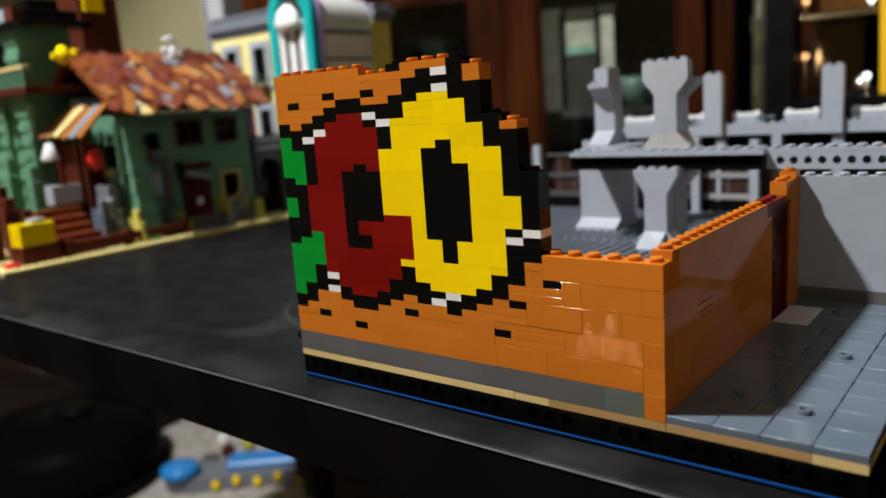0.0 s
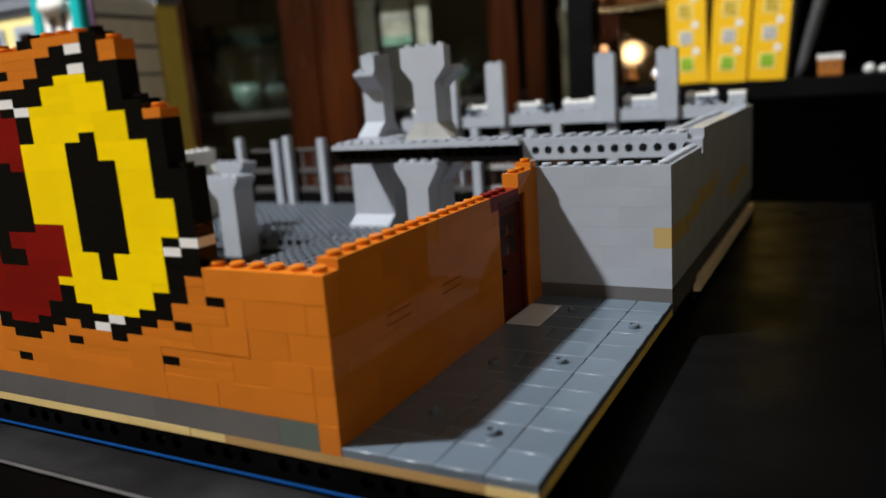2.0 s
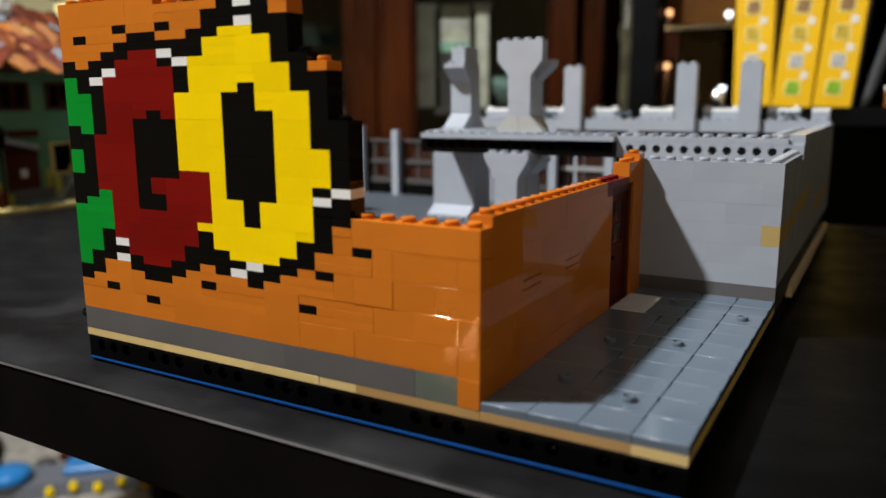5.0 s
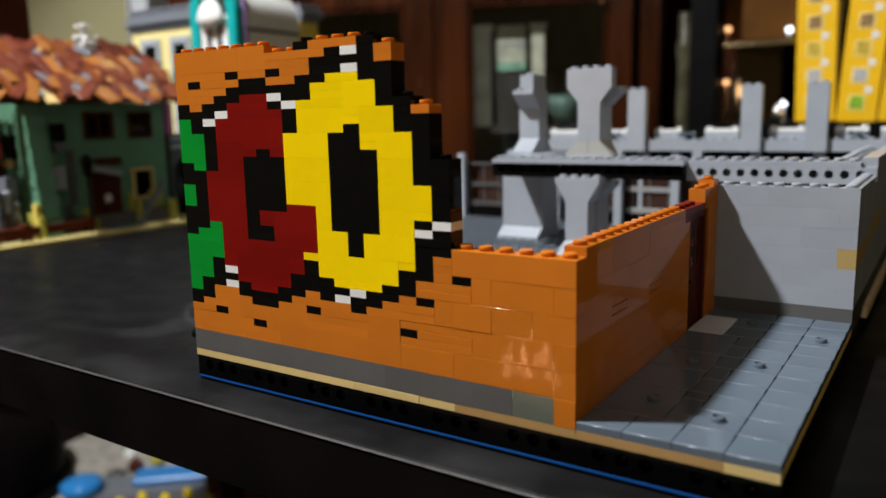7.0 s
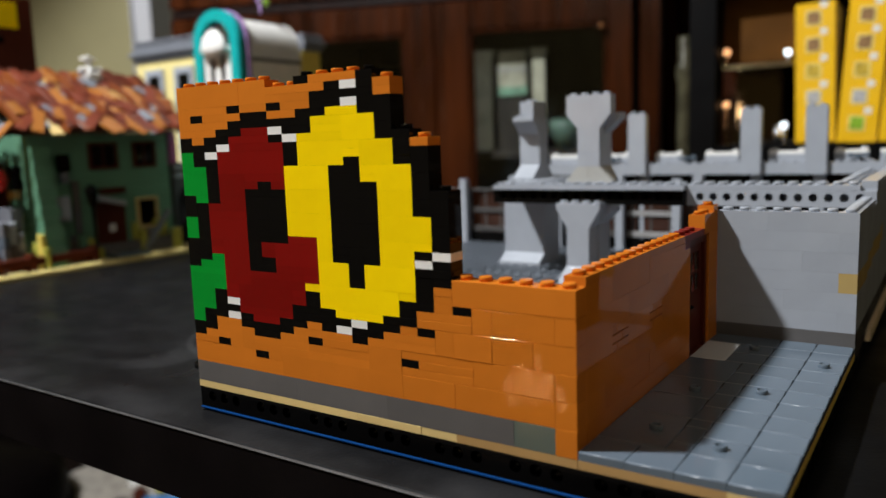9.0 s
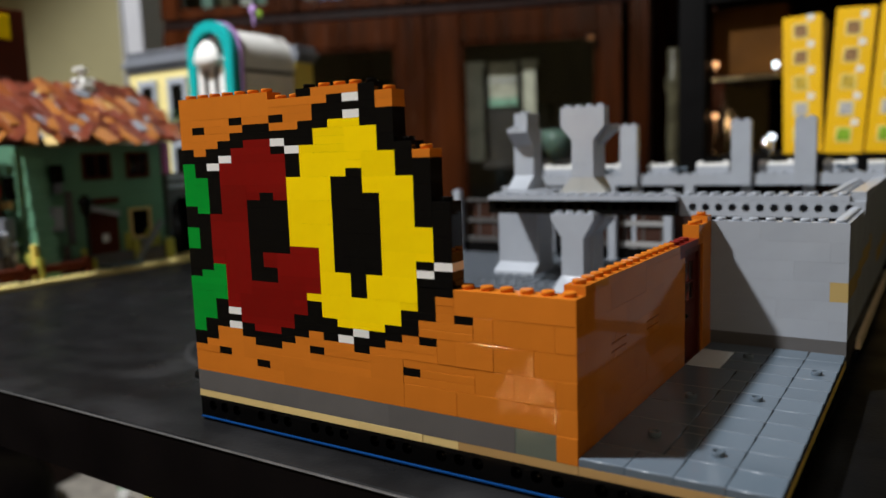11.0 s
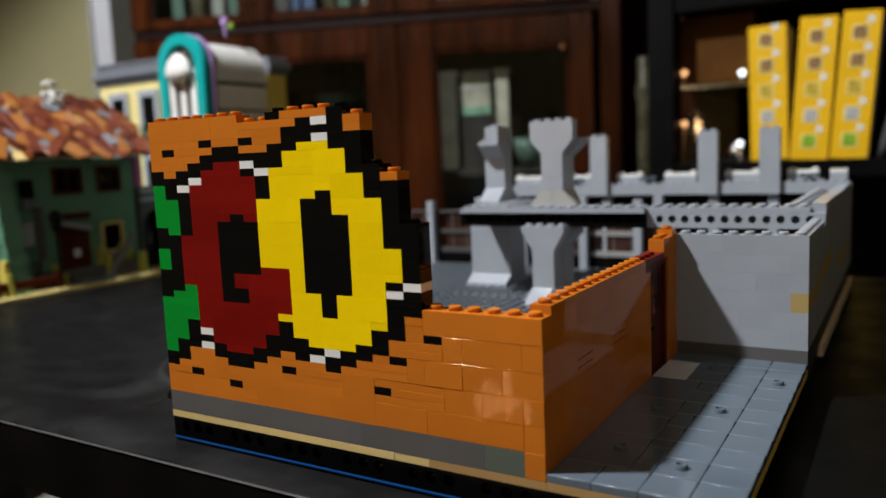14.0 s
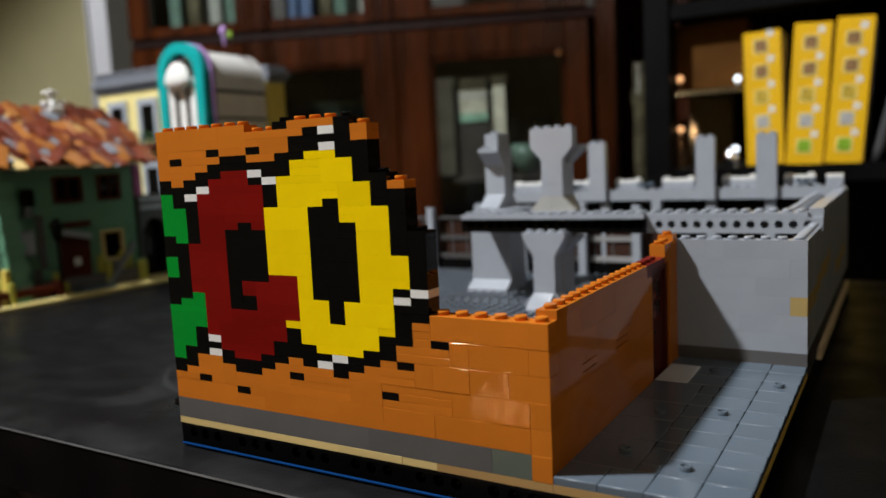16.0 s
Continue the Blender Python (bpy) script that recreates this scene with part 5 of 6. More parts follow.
d = hbox("door", HX - 0.001, 0.270, B0 + 0.004, HX + 0.003, 0.306, 0.052, BROWN, "dark brown door with a pale emblem")
hbox("emblem", HX + 0.003, 0.284, 0.018, HX + 0.0045, 0.292, 0.027, WHITE, "", d)
bm = bmesh.new()
box(bm, 0, -0.020, -0.003, 0.010, 0.020, 0.003, 0.0005)
part("awning", bm, LGREY, house, "tilted light grey door canopy", HM @ pose(HX + 0.0012, 0.284, 0.054, -14, 0, 0))
hbox("canopy_board", HX + 0.0012, 0.276, 0.061, HX + 0.008, 0.306, 0.068, BROWN)
hbox("door_lamp", HX + 0.0012, 0.262, 0.062, HX + 0.006, 0.268, 0.070, MUSTARD, "small yellow door lamp")
hbox("door_step", HX + 0.004, 0.272, B0, HX + 0.034, 0.312, B0 + 0.006, BGREY, "blue-grey doorstep")
# street lamp on the house's kerb
bm = bmesh.new()
tube(bm, (HX + 0.026, 0.252, B0), 0.0016, 0.060, "z", 10)
lathe(bm, [(0.002, 0.0), (0.005, 0.004), (0.006, 0.014), (0.008, 0.016), (0.003, 0.024)], (HX + 0.026, 0.252, B0 + 0.060), 12)
part("lantern", bm, BLACK, house, "slender dark grey lantern post", HM)
hbox("wall_lantern", HX + 0.001, 0.229, 0.088, HX + 0.011, 0.242, 0.107, BLACK, "black wall lantern", None, 0.002)
hbox("wall_lantern_glass", HX + 0.001, 0.231, 0.076, HX + 0.009, 0.240, 0.088, ROOFG, "", None, 0.002)
hbox("wall_poster", HX + 0.0013, 0.222, 0.036, HX + 0.006, 0.240, 0.062, LGREY, "pale grey wall box", None, 0.002)
hbox("wall_vine", HX + 0.0013, 0.244, 0.020, HX + 0.005, 0.252, 0.078, DGREY, "grey drainpipe", None, 0.001)
# patchwork roof
RZ0, RZ1, RX0, RX1 = 0.131, 0.192, HX + 0.012, -0.775
bm = bmesh.new()
prism(bm, [(RX0, RZ0), (RX0, RZ0 + 0.003), (RX1, RZ1), (-0.86, RZ0 + 0.003), (-0.86, RZ0)], HY + 0.026, 0.400, "y")
for x0 in (RX0, -0.86):      # the two slopes run out over the gable
    prism(bm, [(x0, RZ0 - 0.001), (x0, RZ0 + 0.003), (RX1, RZ1), (RX1, RZ1 - 0.005)], HY - 0.010, HY + 0.0258, "y")
bmesh.ops.recalc_face_normals(bm, faces=bm.faces)
roof = part("roof", bm, BROWN, house, "patchwork plank roof in brown, orange, tan and grey", HM)
slope = math.hypot(RX0 - RX1, RZ1 - RZ0)
ang = math.degrees(math.atan2(RZ1 - RZ0, RX0 - RX1))
PLANK = {}
for m_ in (ROOFB, ROOFO, ROOFG, DTAN, BROWN, TAN, PLANKB):
    for ln in (0.022, 0.032, 0.042):
        bm = bmesh.new()
        box(bm, -ln / 2, -0.0058, 0, ln / 2, 0.0058, 0.0034, 0.0005)
        PLANK[m_.name, ln] = mesh_of(bm, "plank", m_)
rr = random.Random(3)
for i in range(9):
    for j in range(17):
        k = (i + 0.4) / 9
        y = HY - 0.010 + (j + 0.5) * (0.203 / 17) + (0.004 if i % 2 else 0)
        m_ = rr.choice((ROOFB, ROOFB, ROOFB, ROOFB, PLANKB, PLANKB, BROWN, ROOFO, ROOFO, ROOFB, DTAN if i % 2 else ROOFO, ROOFG if j > 8 else ROOFB, ROOFG, TAN if i > 6 else PLANKB))
        ln = rr.choice((0.022, 0.032, 0.032, 0.042))
        ob = new("plank", PLANK[m_.name, ln])
        ob.parent = roof
        ob.matrix_basis = pose(RX1 + (RX0 - RX1) * k, y, RZ1 + (RZ0 - RZ1) * k + 0.0015 + rr.uniform(0, 0.004), 0, 0, 0) @ \
            pose(0, 0, 0, 0, ang, 0) @ pose(0, 0, 0, rr.uniform(-5, 5), rr.uniform(-3, 3), rr.choice((0, 0, 6, -8, 14, -14, 26, -28, 42, -46)))
for y in (HY - 0.0125,):      # barge boards of the near gable
    for s_ in (1, -1):
        bm = bmesh.new()
        box(bm, -slope / 2, -0.002, -0.002, slope / 2, 0.002, 0.006, 0.0005)
        part("barge_board", bm, PLANKB, roof, "", pose((RX0 + RX1) / 2 if s_ > 0 else (RX1 - 0.86) / 2, y, (RZ0 + RZ1) / 2 + 0.002, 0, ang * s_, 0))
bm = bmesh.new()
lathe(bm, [(0.002, 0), (0.006, 0.006), (0.007, 0.012), (0.005, 0.018), (0.003, 0.022)], (-0.768, 0.322, RZ1 - 0.004), 12)
box(bm, -0.775, 0.312, RZ1 + 0.012, -0.765, 0.321, RZ1 + 0.016, 0.0012)
box(bm, -0.774, 0.323, RZ1 + 0.012, -0.764, 0.338, RZ1 + 0.017, 0.0012)
box(bm, -0.771, 0.319, RZ1 + 0.014, -0.765, 0.325, RZ1 + 0.030, 0.0012)
box(bm, -0.774, 0.314, RZ1 + 0.024, -0.766, 0.331, RZ1 + 0.028, 0.0012)
box(bm, -0.776, 0.324, RZ1 - 0.002, -0.762, 0.335, RZ1 + 0.012, 0.003)
part("roof_finial", bm, WHITE, house, "small white roof ornament", HM)
# near gable end with porch
hbox("gable_vent", -0.800, HY - 0.004, 0.1385, -0.784, HY + 0.0255, 0.152, LGREY, "light grey gable vent")
hbox("porch_wall", -0.800, 0.172, B0, -0.745, HY - 0.005, 0.100, BROWN, "dark brown porch boarding")
hbox("porch_window", -0.735, HY - 0.006, 0.071, -0.718, HY - 0.001, 0.096, BLACK, "dark porch window")
hbox("porch_sill", -0.737, HY - 0.010, 0.062, -0.717, HY - 0.0062, 0.0705, TAN, "tan window sill")
hbox("pale_crate", -0.726, 0.178, 0.033, -0.700, 0.190, 0.054, ROOFG, "pale blue-grey crate stack")
hbox("grey_block", -0.716, 0.164, 0.006, -0.700, 0.176, 0.030, BGREY, "blue-grey block")
hbox("dark_block", -0.714, 0.178, 0.004, -0.702, 0.190, 0.0328, DGREY, "dark grey block")
for x0, x1 in ((-0.822, -0.796), (-0.877, -0.857)):
    pil = hbox("pilaster", x0, 0.150, B0, x1, 0.1560, 0.150, SGREEN, "sand-green pilaster")
    for q in range(9):
        hbox("pilaster_block", x0 - 0.0015, 0.1485, 0.006 + q * 0.016, x1 - (0.006 if q % 2 else -0.0015), 0.1495, 0.014 + q * 0.016, SGREEN, "", pil, 0.0003)
for i in range(6):
    m_ = (ROOFO, DTAN, TAN, ROOFO, ROOFG, ROOFO)[i]
    bm = bmesh.new()
    box(bm, -0.0066, -0.046, 0, 0.0066, 0.0, 0.003, 0.0004)
    part("porch_plank", bm, m_, house, "slanted porch roof plank", HM @ pose(-0.782 + i * 0.0158, HY - 0.013, 0.138 + 0.001 * (i % 3), 42 + (i * 29) % 7, 0, 0) @ pose(0, 0, 0, 0, 0, -14 + (i * 37) % 9))
SIGNAL = mat("signal_red_plastic", (0.62, 0.02, 0.015), 0.25)
bm = bmesh.new()
lathe(bm, [(0.002, 0), (0.007, 0.004), (0.009, 0.012), (0.007, 0.020), (0.002, 0.024)], (-0.713, 0.176, 0.071), 14)
part("buoy", bm, SIGNAL, house, "red hanging float", HM)
bm = bmesh.new()
lathe(bm, [(0.009, 0), (0.010, 0.003), (0.006, 0.012), (0.003, 0.019)], (-0.744, 0.143, 0.085), 12)
part("white_float", bm, WHITE, house, "white hanging float", HM)
# tower
tw = hbox("tower", -0.920, 0.158, B0, -0.814, 0.219, 0.230, SGREEN, "sand-green tower with a balcony")
for z in [0.004 + 0.0192 * q for q in range(12)]:
    hbox("tower_band", -0.9212, 0.1565, z, -0.8125, 0.2205, z + 0.0092, SGREEN, "", tw)
hbox("balcony", -0.930, 0.140, 0.158, -0.770, 0.225, 0.166, BROWN, "", tw)
for i in range(13):
    hbox("baluster", -0.925 + i * 0.0122, 0.142, 0.166, -0.922 + i * 0.0122, 0.145, 0.184, SGREEN, "", tw, 0.0003)
hbox("balcony_rail", -0.930, 0.140, 0.184, -0.770, 0.147, 0.188, TAN, "", tw)
bm = bmesh.new()
for x0, y0, z0, x1, y1, z1 in ((-0.930, 0.150, 0.230, -0.778, 0.232, 0.238), (-0.918, 0.162, 0.238, -0.792, 0.222, 0.250),
                               (-0.90, 0.175, 0.250, -0.81, 0.21, 0.264)):
    box(bm, x0, y0, z0, x1, y1, z1, 0.001)
part("tower_roof", bm, BLACK, house, "black stepped tower roof", HM)
for i in range(6):
    hbox("tower_shingle", -0.912 + i * 0.020, 0.151, 0.2385, -0.898 + i * 0.020, 0.161, 0.2525, (ROOFO, LGREY, ROOFB)[i % 3])
hbox("tower_window", -0.868, 0.1555, 0.192, -0.846, 0.1590, 0.220, BLACK, "dark tower window", tw)
bm = bmesh.new()
lathe(bm, [(0.003, 0), (0.009, 0.006), (0.008, 0.014), (0.003, 0.021)], (-0.774, 0.188, 0.188), 12)
box(bm, -0.778, 0.176, 0.194, -0.769, 0.203, 0.201, 0.001)
box(bm, -0.777, 0.199, 0.196, -0.770, 0.205, 0.206, 0.001)
part("balcony_float", bm, YELLOW, house, "yellow-orange float on the balcony", HM)
# red-brown chimney stack behind the tower
stack = hbox("chimney", -0.935, 0.268, B0, -0.876, 0.320, 0.300, BROWN, "tall red-brown chimney")
hbox("stack_tile", -0.8758, 0.274, 0.262, -0.873, 0.300, 0.292, YELLOW, "", stack)
# front yard
for i in range(5):
    hbox("stair_tread", -0.738 + i * 0.0105, 0.112, B0, -0.7276 + i * 0.0105, 0.160, 0.035 - i * 0.0085, (PLANKB, ROOFB)[i % 2], "brown plank stair")
hbox("crate_plinth", -0.754, 0.138, B0, -0.7382, 0.166, 0.0378, BROWN)
hbox("grey_crate", -0.755, 0.136, 0.038, -0.737, 0.168, 0.058, LGREY, "light grey crate")
hbox("yellow_crate", -0.700, 0.071, 0.007, -0.676, 0.105, 0.029, YELLOW, "yellow crate on a brown plinth")
hbox("brown_plinth", -0.702, 0.070, B0, -0.674, 0.107, 0.0069, BROWN)
hbox("crate_handle", -0.696, 0.086, 0.0291, -0.680, 0.099, 0.033, LGREY, "light grey lid")
hbox("timber_stack", -0.770, 0.046, B0, -0.735, 0.078, 0.095, BROWN, "brown timber stack")
hbox("white_item", -0.720, 0.046, B0, -0.706, 0.056, 0.030, WHITE)
hbox("red_tile", -0.690, 0.056, B0, -0.672, 0.066, B0 + 0.004, MATS["signal_red_plastic"])
fence_rail = hbox("fence_rail", -0.684, 0.112, B0 + 0.006, -0.673, 0.252, B0 + 0.0145, BROWN, "low brown fence rail")
for y in (0.112, 0.178, 0.247):
    hbox("fence_post", -0.6846, y, B0, -0.6722, y + 0.007, B0 + 0.0175, BROWN, "", fence_rail)
for i in range(3, 7):
    y = 0.10 + i * 0.022
    hbox("yard_block", -0.712 + rr.uniform(0, 0.012), y, B0, -0.69, y + 0.014, B0 + rr.uniform(0.006, 0.018), rr.choice((BROWN, ROOFB, BGREY, OLIVE)))

# grey rubble beside the porch and worn stones along the wall's foot
yr = random.Random(21)
for i in range(3):
    z = B0
    for k in range(4):
        hh = yr.uniform(0.008, 0.016)
        hbox("rubble", -0.7005 + yr.uniform(0, 0.003), 0.163 + i * 0.008, z, -0.690 - yr.uniform(0, 0.003), 0.1705 + i * 0.008, z + hh, yr.choice((LGREY, ROOFG, BGREY, DGREY)), "", None, 0.0012)
        z += hh
for i in range(17):
    y = HY + 0.002 + i * 0.0096
    if 0.262 < y < 0.312:
        continue
    tall_ = yr.uniform(0.014, 0.030)
    hbox("foot_stone", HX + 0.0012, y, B0 + 0.0161, HX + yr.uniform(0.004, 0.009), y + 0.009, B0 + 0.010 + tall_, yr.choice((DGREY, OLIVE, ROOFG, SGREEN, OLIVE)), "", None, 0.001)
bm = bmesh.new()
prism(bm, [(0.318, B0 + 0.005), (0.326, B0 + 0.005), (0.362, 0.036), (0.356, 0.038)], HX + 0.0095, HX + 0.014, "x")
bmesh.ops.recalc_face_normals(bm, faces=bm.faces)
part("slanted_beam", bm, ROOFG, house, "slanted grey beam against the wall", HM)
for i in range(12):      # sloping buttress at the near corner, course by course
    za, zb = B0 + i * 0.0105, B0 + i * 0.0105 + 0.0101
    xa, xb = (HX + 0.026 - 0.017 * q / 0.126 for q in (za - B0, zb - B0))
    bm = bmesh.new()
    prism(bm, [(HX + 0.0045, za), (xa, za), (xb, zb), (HX + 0.0045, zb)], HY - 0.0045 - 0.0008 * (i % 2), HY + 0.013 + 0.003 * (i % 2), "y")
    bmesh.ops.recalc_face_normals(bm, faces=bm.faces)
    part("buttress_course", bm, SGREEN, house, "", HM)
for x0, x1, z1, m_ in ((0.004, 0.014, 0.016, OLIVE), (0.0142, 0.022, 0.026, MUSTARD), (0.0222, 0.029, 0.012, OLIVE)):
    hbox("corner_block", HX + x0, HY - 0.0105, B0, HX + x1, HY - 0.0055, z1, m_)

# yard clutter in front of the porch
YARD = ((-0.770, 0.150, 0.018, 0.012, 0.030, BROWN), (-0.748, 0.092, 0.012, 0.010, 0.048, BROWN), (-0.736, 0.092, 0.010, 0.010, 0.028, BLACK),
        (-0.778, 0.096, 0.014, 0.014, 0.060, ROOFB), (-0.790, 0.120, 0.012, 0.012, 0.044, BROWN), (-0.806, 0.140, 0.014, 0.010, 0.090, SGREEN),
        (-0.820, 0.110, 0.012, 0.012, 0.070, BROWN), (-0.838, 0.130, 0.014, 0.012, 0.100, SGREEN), (-0.762, 0.072, 0.012, 0.012, 0.030, WHITE),
        (-0.800, 0.075, 0.016, 0.012, 0.055, ROOFO))
for x, y, w, d_, hh, m_ in YARD:
    bm = bmesh.new()
    box(bm, x, y, B0, x + w, y + d_, B0 + hh * 0.8, 0.0005)
    box(bm, x + w * 0.15, y + d_ * 0.15, B0 + hh * 0.8, x + w * 0.85, y + d_ * 0.85, B0 + hh, 0.0005)
    part("yard_crate", bm, m_, house, "", HM)
for x, y, zt in ((-0.735, 0.172, 0.112), (-0.785, 0.168, 0.112)):
    hbox("porch_post", x, y, B0, x + 0.006, y + 0.006, zt, BROWN, "brown porch post")
for x, z0, z1, m_ in ((-0.845, 0.03, 0.06, BLACK), (-0.815, 0.03, 0.06, TAN), (-0.900, 0.10, 0.13, BLACK), (-0.845, 0.10, 0.13, BLACK)):
    hbox("tower_window", x, 0.1555, z0, x + 0.018, 0.1590, z1, m_, "small tower window", tw)

# ---------- yellow toy building and the arched front before it ----------
yb = thing("toy_corner_shop", (-0.75, 0.51, TABLE), label="pale yellow toy brick building with a grey cornice", category="toy building")
YM = pose(0.75, -0.51, -TABLE)


def ybox(name, x0, y0, z0, x1, y1, z1, material, label="", parent=None, c=0.0005):
    bm = bmesh.new()
    box(bm, x0, y0, z0, x1, y1, z1, c)
    return part(name, bm, material, parent or yb, label, None if parent else YM)


yw = ybox("wall", -0.885, 0.470, TABLE + 0.0001, -0.713, 0.575, 0.232, CREAM, "pale yellow wall")
yw2 = ybox("side_wing", -0.7128, 0.541, TABLE + 0.0001, -0.6285, 0.575, 0.232, MUSTARD, "yellow side wing")
for z in (0.05, 0.11, 0.17):
    ybox("wall_band", -0.886, 0.4690, z, -0.714, 0.5755, z + 0.006, CREAM, "", yw)
for z, o in ((0.232, 0.003), (0.239, 0.007), (0.247, 0.003)):
    ybox("cornice", -0.885 - o, 0.470 - o, z, -0.713, 0.575 + o, z + 0.0068, ROOFG, "grey cornice")
    ybox("cornice", -0.7128, 0.541 - o * 0.3, z, -0.6285 + o, 0.575 + o, z + 0.0068, ROOFG)
for x in [-0.88 + i * 0.012 for i in range(11)]:
    ybox("cornice_block", x, 0.4655, 0.2538, x + 0.007, 0.474, 0.2595, ROOFG)
for x, z in ((-0.855, 0.165), (-0.855, 0.08), (-0.792, 0.165), (-0.792, 0.08)):
    w = ybox("window", x, 0.4676, z, x + 0.024, 0.4700, z + 0.045, BLACK, "dark window")
    for a in ((x - 0.008, x, z - 0.006, z + 0.054), (x + 0.024, x + 0.032, z - 0.006, z + 0.054), (x, x + 0.024, z + 0.045, z + 0.054), (x - 0.010, x + 0.034, z - 0.010, z - 0.006)):
        ybox("window_frame", a[0], 0.4665, a[2], a[1], 0.4690, a[3], LGREY, "", w, 0.0003)
ybox("flower_box", -0.800, 0.460, 0.150, -0.764, 0.4675, 0.158, BROWN, "brown window box")
bm = bmesh.new()
fr = random.Random(5)
for i in range(60):
    c_ = Vector((fr.uniform(-0.797, -0.767), fr.uniform(0.460, 0.4665), 0.158 + fr.random() ** 1.6 * 0.018))
    a_ = fr.uniform(0, 6.28)
    u_ = Vector((math.cos(a_), math.sin(a_) * 0.5, fr.uniform(-0.4, 0.8))).normalized() * 0.0035
    w_ = u_.cross(Vector((0, 0, 1))).normalized() * 0.0013
    bm.faces.new([bm.verts.new(c_ + q) for q in (-u_, w_, u_, -w_)])
part("flower_box_plant", bm, FOLIAGE, yb, "leafy green plant", YM)
juke = thing("toy_arched_front", (-0.70, 0.455, TABLE), label="white vaulted toy building with a teal arch front", category="toy building")
JM = pose(0.70, -0.455, -TABLE)
JX0, JX1, JR, JZ = -0.709, -0.629, 0.040, 0.236


def arch(name, r0, r1, y0, y1, zb, zt, material, label):
    bm = bmesh.new()
    cx = (JX0 + JX1) / 2
    out = [(cx + r1 * math.cos(a), zt + r1 * math.sin(a)) for a in [math.pi * i / 20 for i in range(21)]]
    inn = [(cx + r0 * math.cos(a), zt + r0 * math.sin(a)) for a in [math.pi * i / 20 for i in range(21)]]
    out = [(cx + r1, zb)] + out + [(cx - r1, zb)]
    inn = [(cx + r0, zb)] + inn + [(cx - r0, zb)]
    rows = [[bm.verts.new((p[0], y, p[1])) for p in ps] for y in (y0, y1) for ps in (out, inn)]
    n = len(out)
    for i in range(n - 1):
        bm.faces.new((rows[0][i], rows[0][i + 1], rows[1][i + 1], rows[1][i]))
        bm.faces.new((rows[2][i + 1], rows[2][i], rows[3][i], rows[3][i + 1]))
        bm.faces.new((rows[0][i + 1], rows[0][i], rows[2][i], rows[2][i + 1])).smooth = True
        bm.faces.new((rows[1][i], rows[1][i + 1], rows[3][i + 1], rows[3][i])).smooth = True
    for i in (0, n - 1):
        bm.faces.new((rows[0][i], rows[1][i], rows[3][i], rows[2][i]))
    bmesh.ops.recalc_face_normals(bm, faces=bm.faces)
    return part(name, bm, material, juke, label, JM)


arch("arch", 0.027, JR, 0.430, 0.444, TABLE + 0.0001, JZ, TEAL, "teal arch")
arch("arch_rim", 0.028, JR + 0.001, 0.444, 0.450, TABLE + 0.0001, JZ, LILAC, "lilac arch rim")
bm = bmesh.new()
cx = (JX0 + JX1) / 2
pts = [(cx + (JR - 0.001) * math.cos(math.pi * i / 20), JZ - 0.006 + (JR - 0.001) * math.sin(math.pi * i / 20)) for i in range(21)]
prism(bm, [(cx + JR - 0.001, 0.218)] + pts + [(cx - JR + 0.001, 0.218)], 0.4502, 0.540, "y")
bmesh.ops.recalc_face_normals(bm, faces=bm.faces)
part("vault_roof", bm, WHITE, juke, "white barrel roof", JM)
z = TABLE + 0.0001
for i in range(7):      # pale panels with dark joints
    bm = bmesh.new()
    box(bm, cx - JR + 0.0015, 0.4505, z, cx + JR - 0.0015, 0.5395, z + 0.0295, 0.0008)
    part("side_panel", bm, LWHITE, juke, "pale grey-beige panel", JM)
    bm = bmesh.new()
    box(bm, cx - JR + 0.002, 0.451, z + 0.0296, cx + JR - 0.002, 0.539, z + 0.0330, 0)
    part("joint_strip", bm, DGREY, juke, "", JM)
    z += 0.0331
bm = bmesh.new()
box(bm, cx - 0.027, 0.436, TABLE + 0.0001, cx + 0.027, 0.443, JZ, 0)
part("front_panel", bm, DGREY, juke, "grey recessed front", JM)
for dx in (-0.019, 0.0, 0.019):
    bm = bmesh.new()
    box(bm, cx + dx - 0.0052, 0.432, TABLE + 0.0001, cx + dx + 0.0052, 0.4359, JZ - 0.004, 0.001)
    part("front_column", bm, WHITE, juke, "white fluted column", JM)
bm = bmesh.new()
lathe(bm, [(0.008, 0), (0.013, 0.004), (0.022, 0.008), (0.023, 0.014), (0.018, 0.026), (0.009, 0.034), (0.003, 0.036)], (0, 0, 0), 20)
bmesh.ops.scale(bm, vec=(1, 0.4, 1), verts=bm.verts)
part("shell_ornament", bm, WHITE, juke, "white shell-shaped ornament", JM @ pose(cx, 0.428, JZ - 0.020))
bm = bmesh.new()
tube(bm, (cx + 0.01, 0.50, 0.2775), 0.0015, 0.012, "z", 10)
lathe(bm, [(0.002, 0.012), (0.005, 0.016), (0.005, 0.022), (0.002, 0.026)], (cx + 0.01, 0.50, 0.2775), 12)
part("roof_knob", bm, LILAC, juke, "small pink knob", JM)
bm = bmesh.new()
lathe(bm, [(0.001, 0), (0.0035, 0.002), (0.0042, 0.005), (0.003, 0.008), (0.001, 0.0095)], (cx + 0.019, 0.503, 0.2865), 12)
box(bm, cx + 0.012, 0.5022, 0.2895, cx + 0.0185, 0.5038, 0.2905, 0)
part("roof_bead", bm, PRINTL, juke, "lime yellow bead", JM)

# grey arched passage beside the house
bm = bmesh.new()
cy = 0.400
out = [(cy - 0.0255, B0), (cy - 0.0255, 0.092), (cy + 0.024, 0.092), (cy + 0.024, B0), (cy + 0.016, B0), (cy + 0.016, 0.044)]
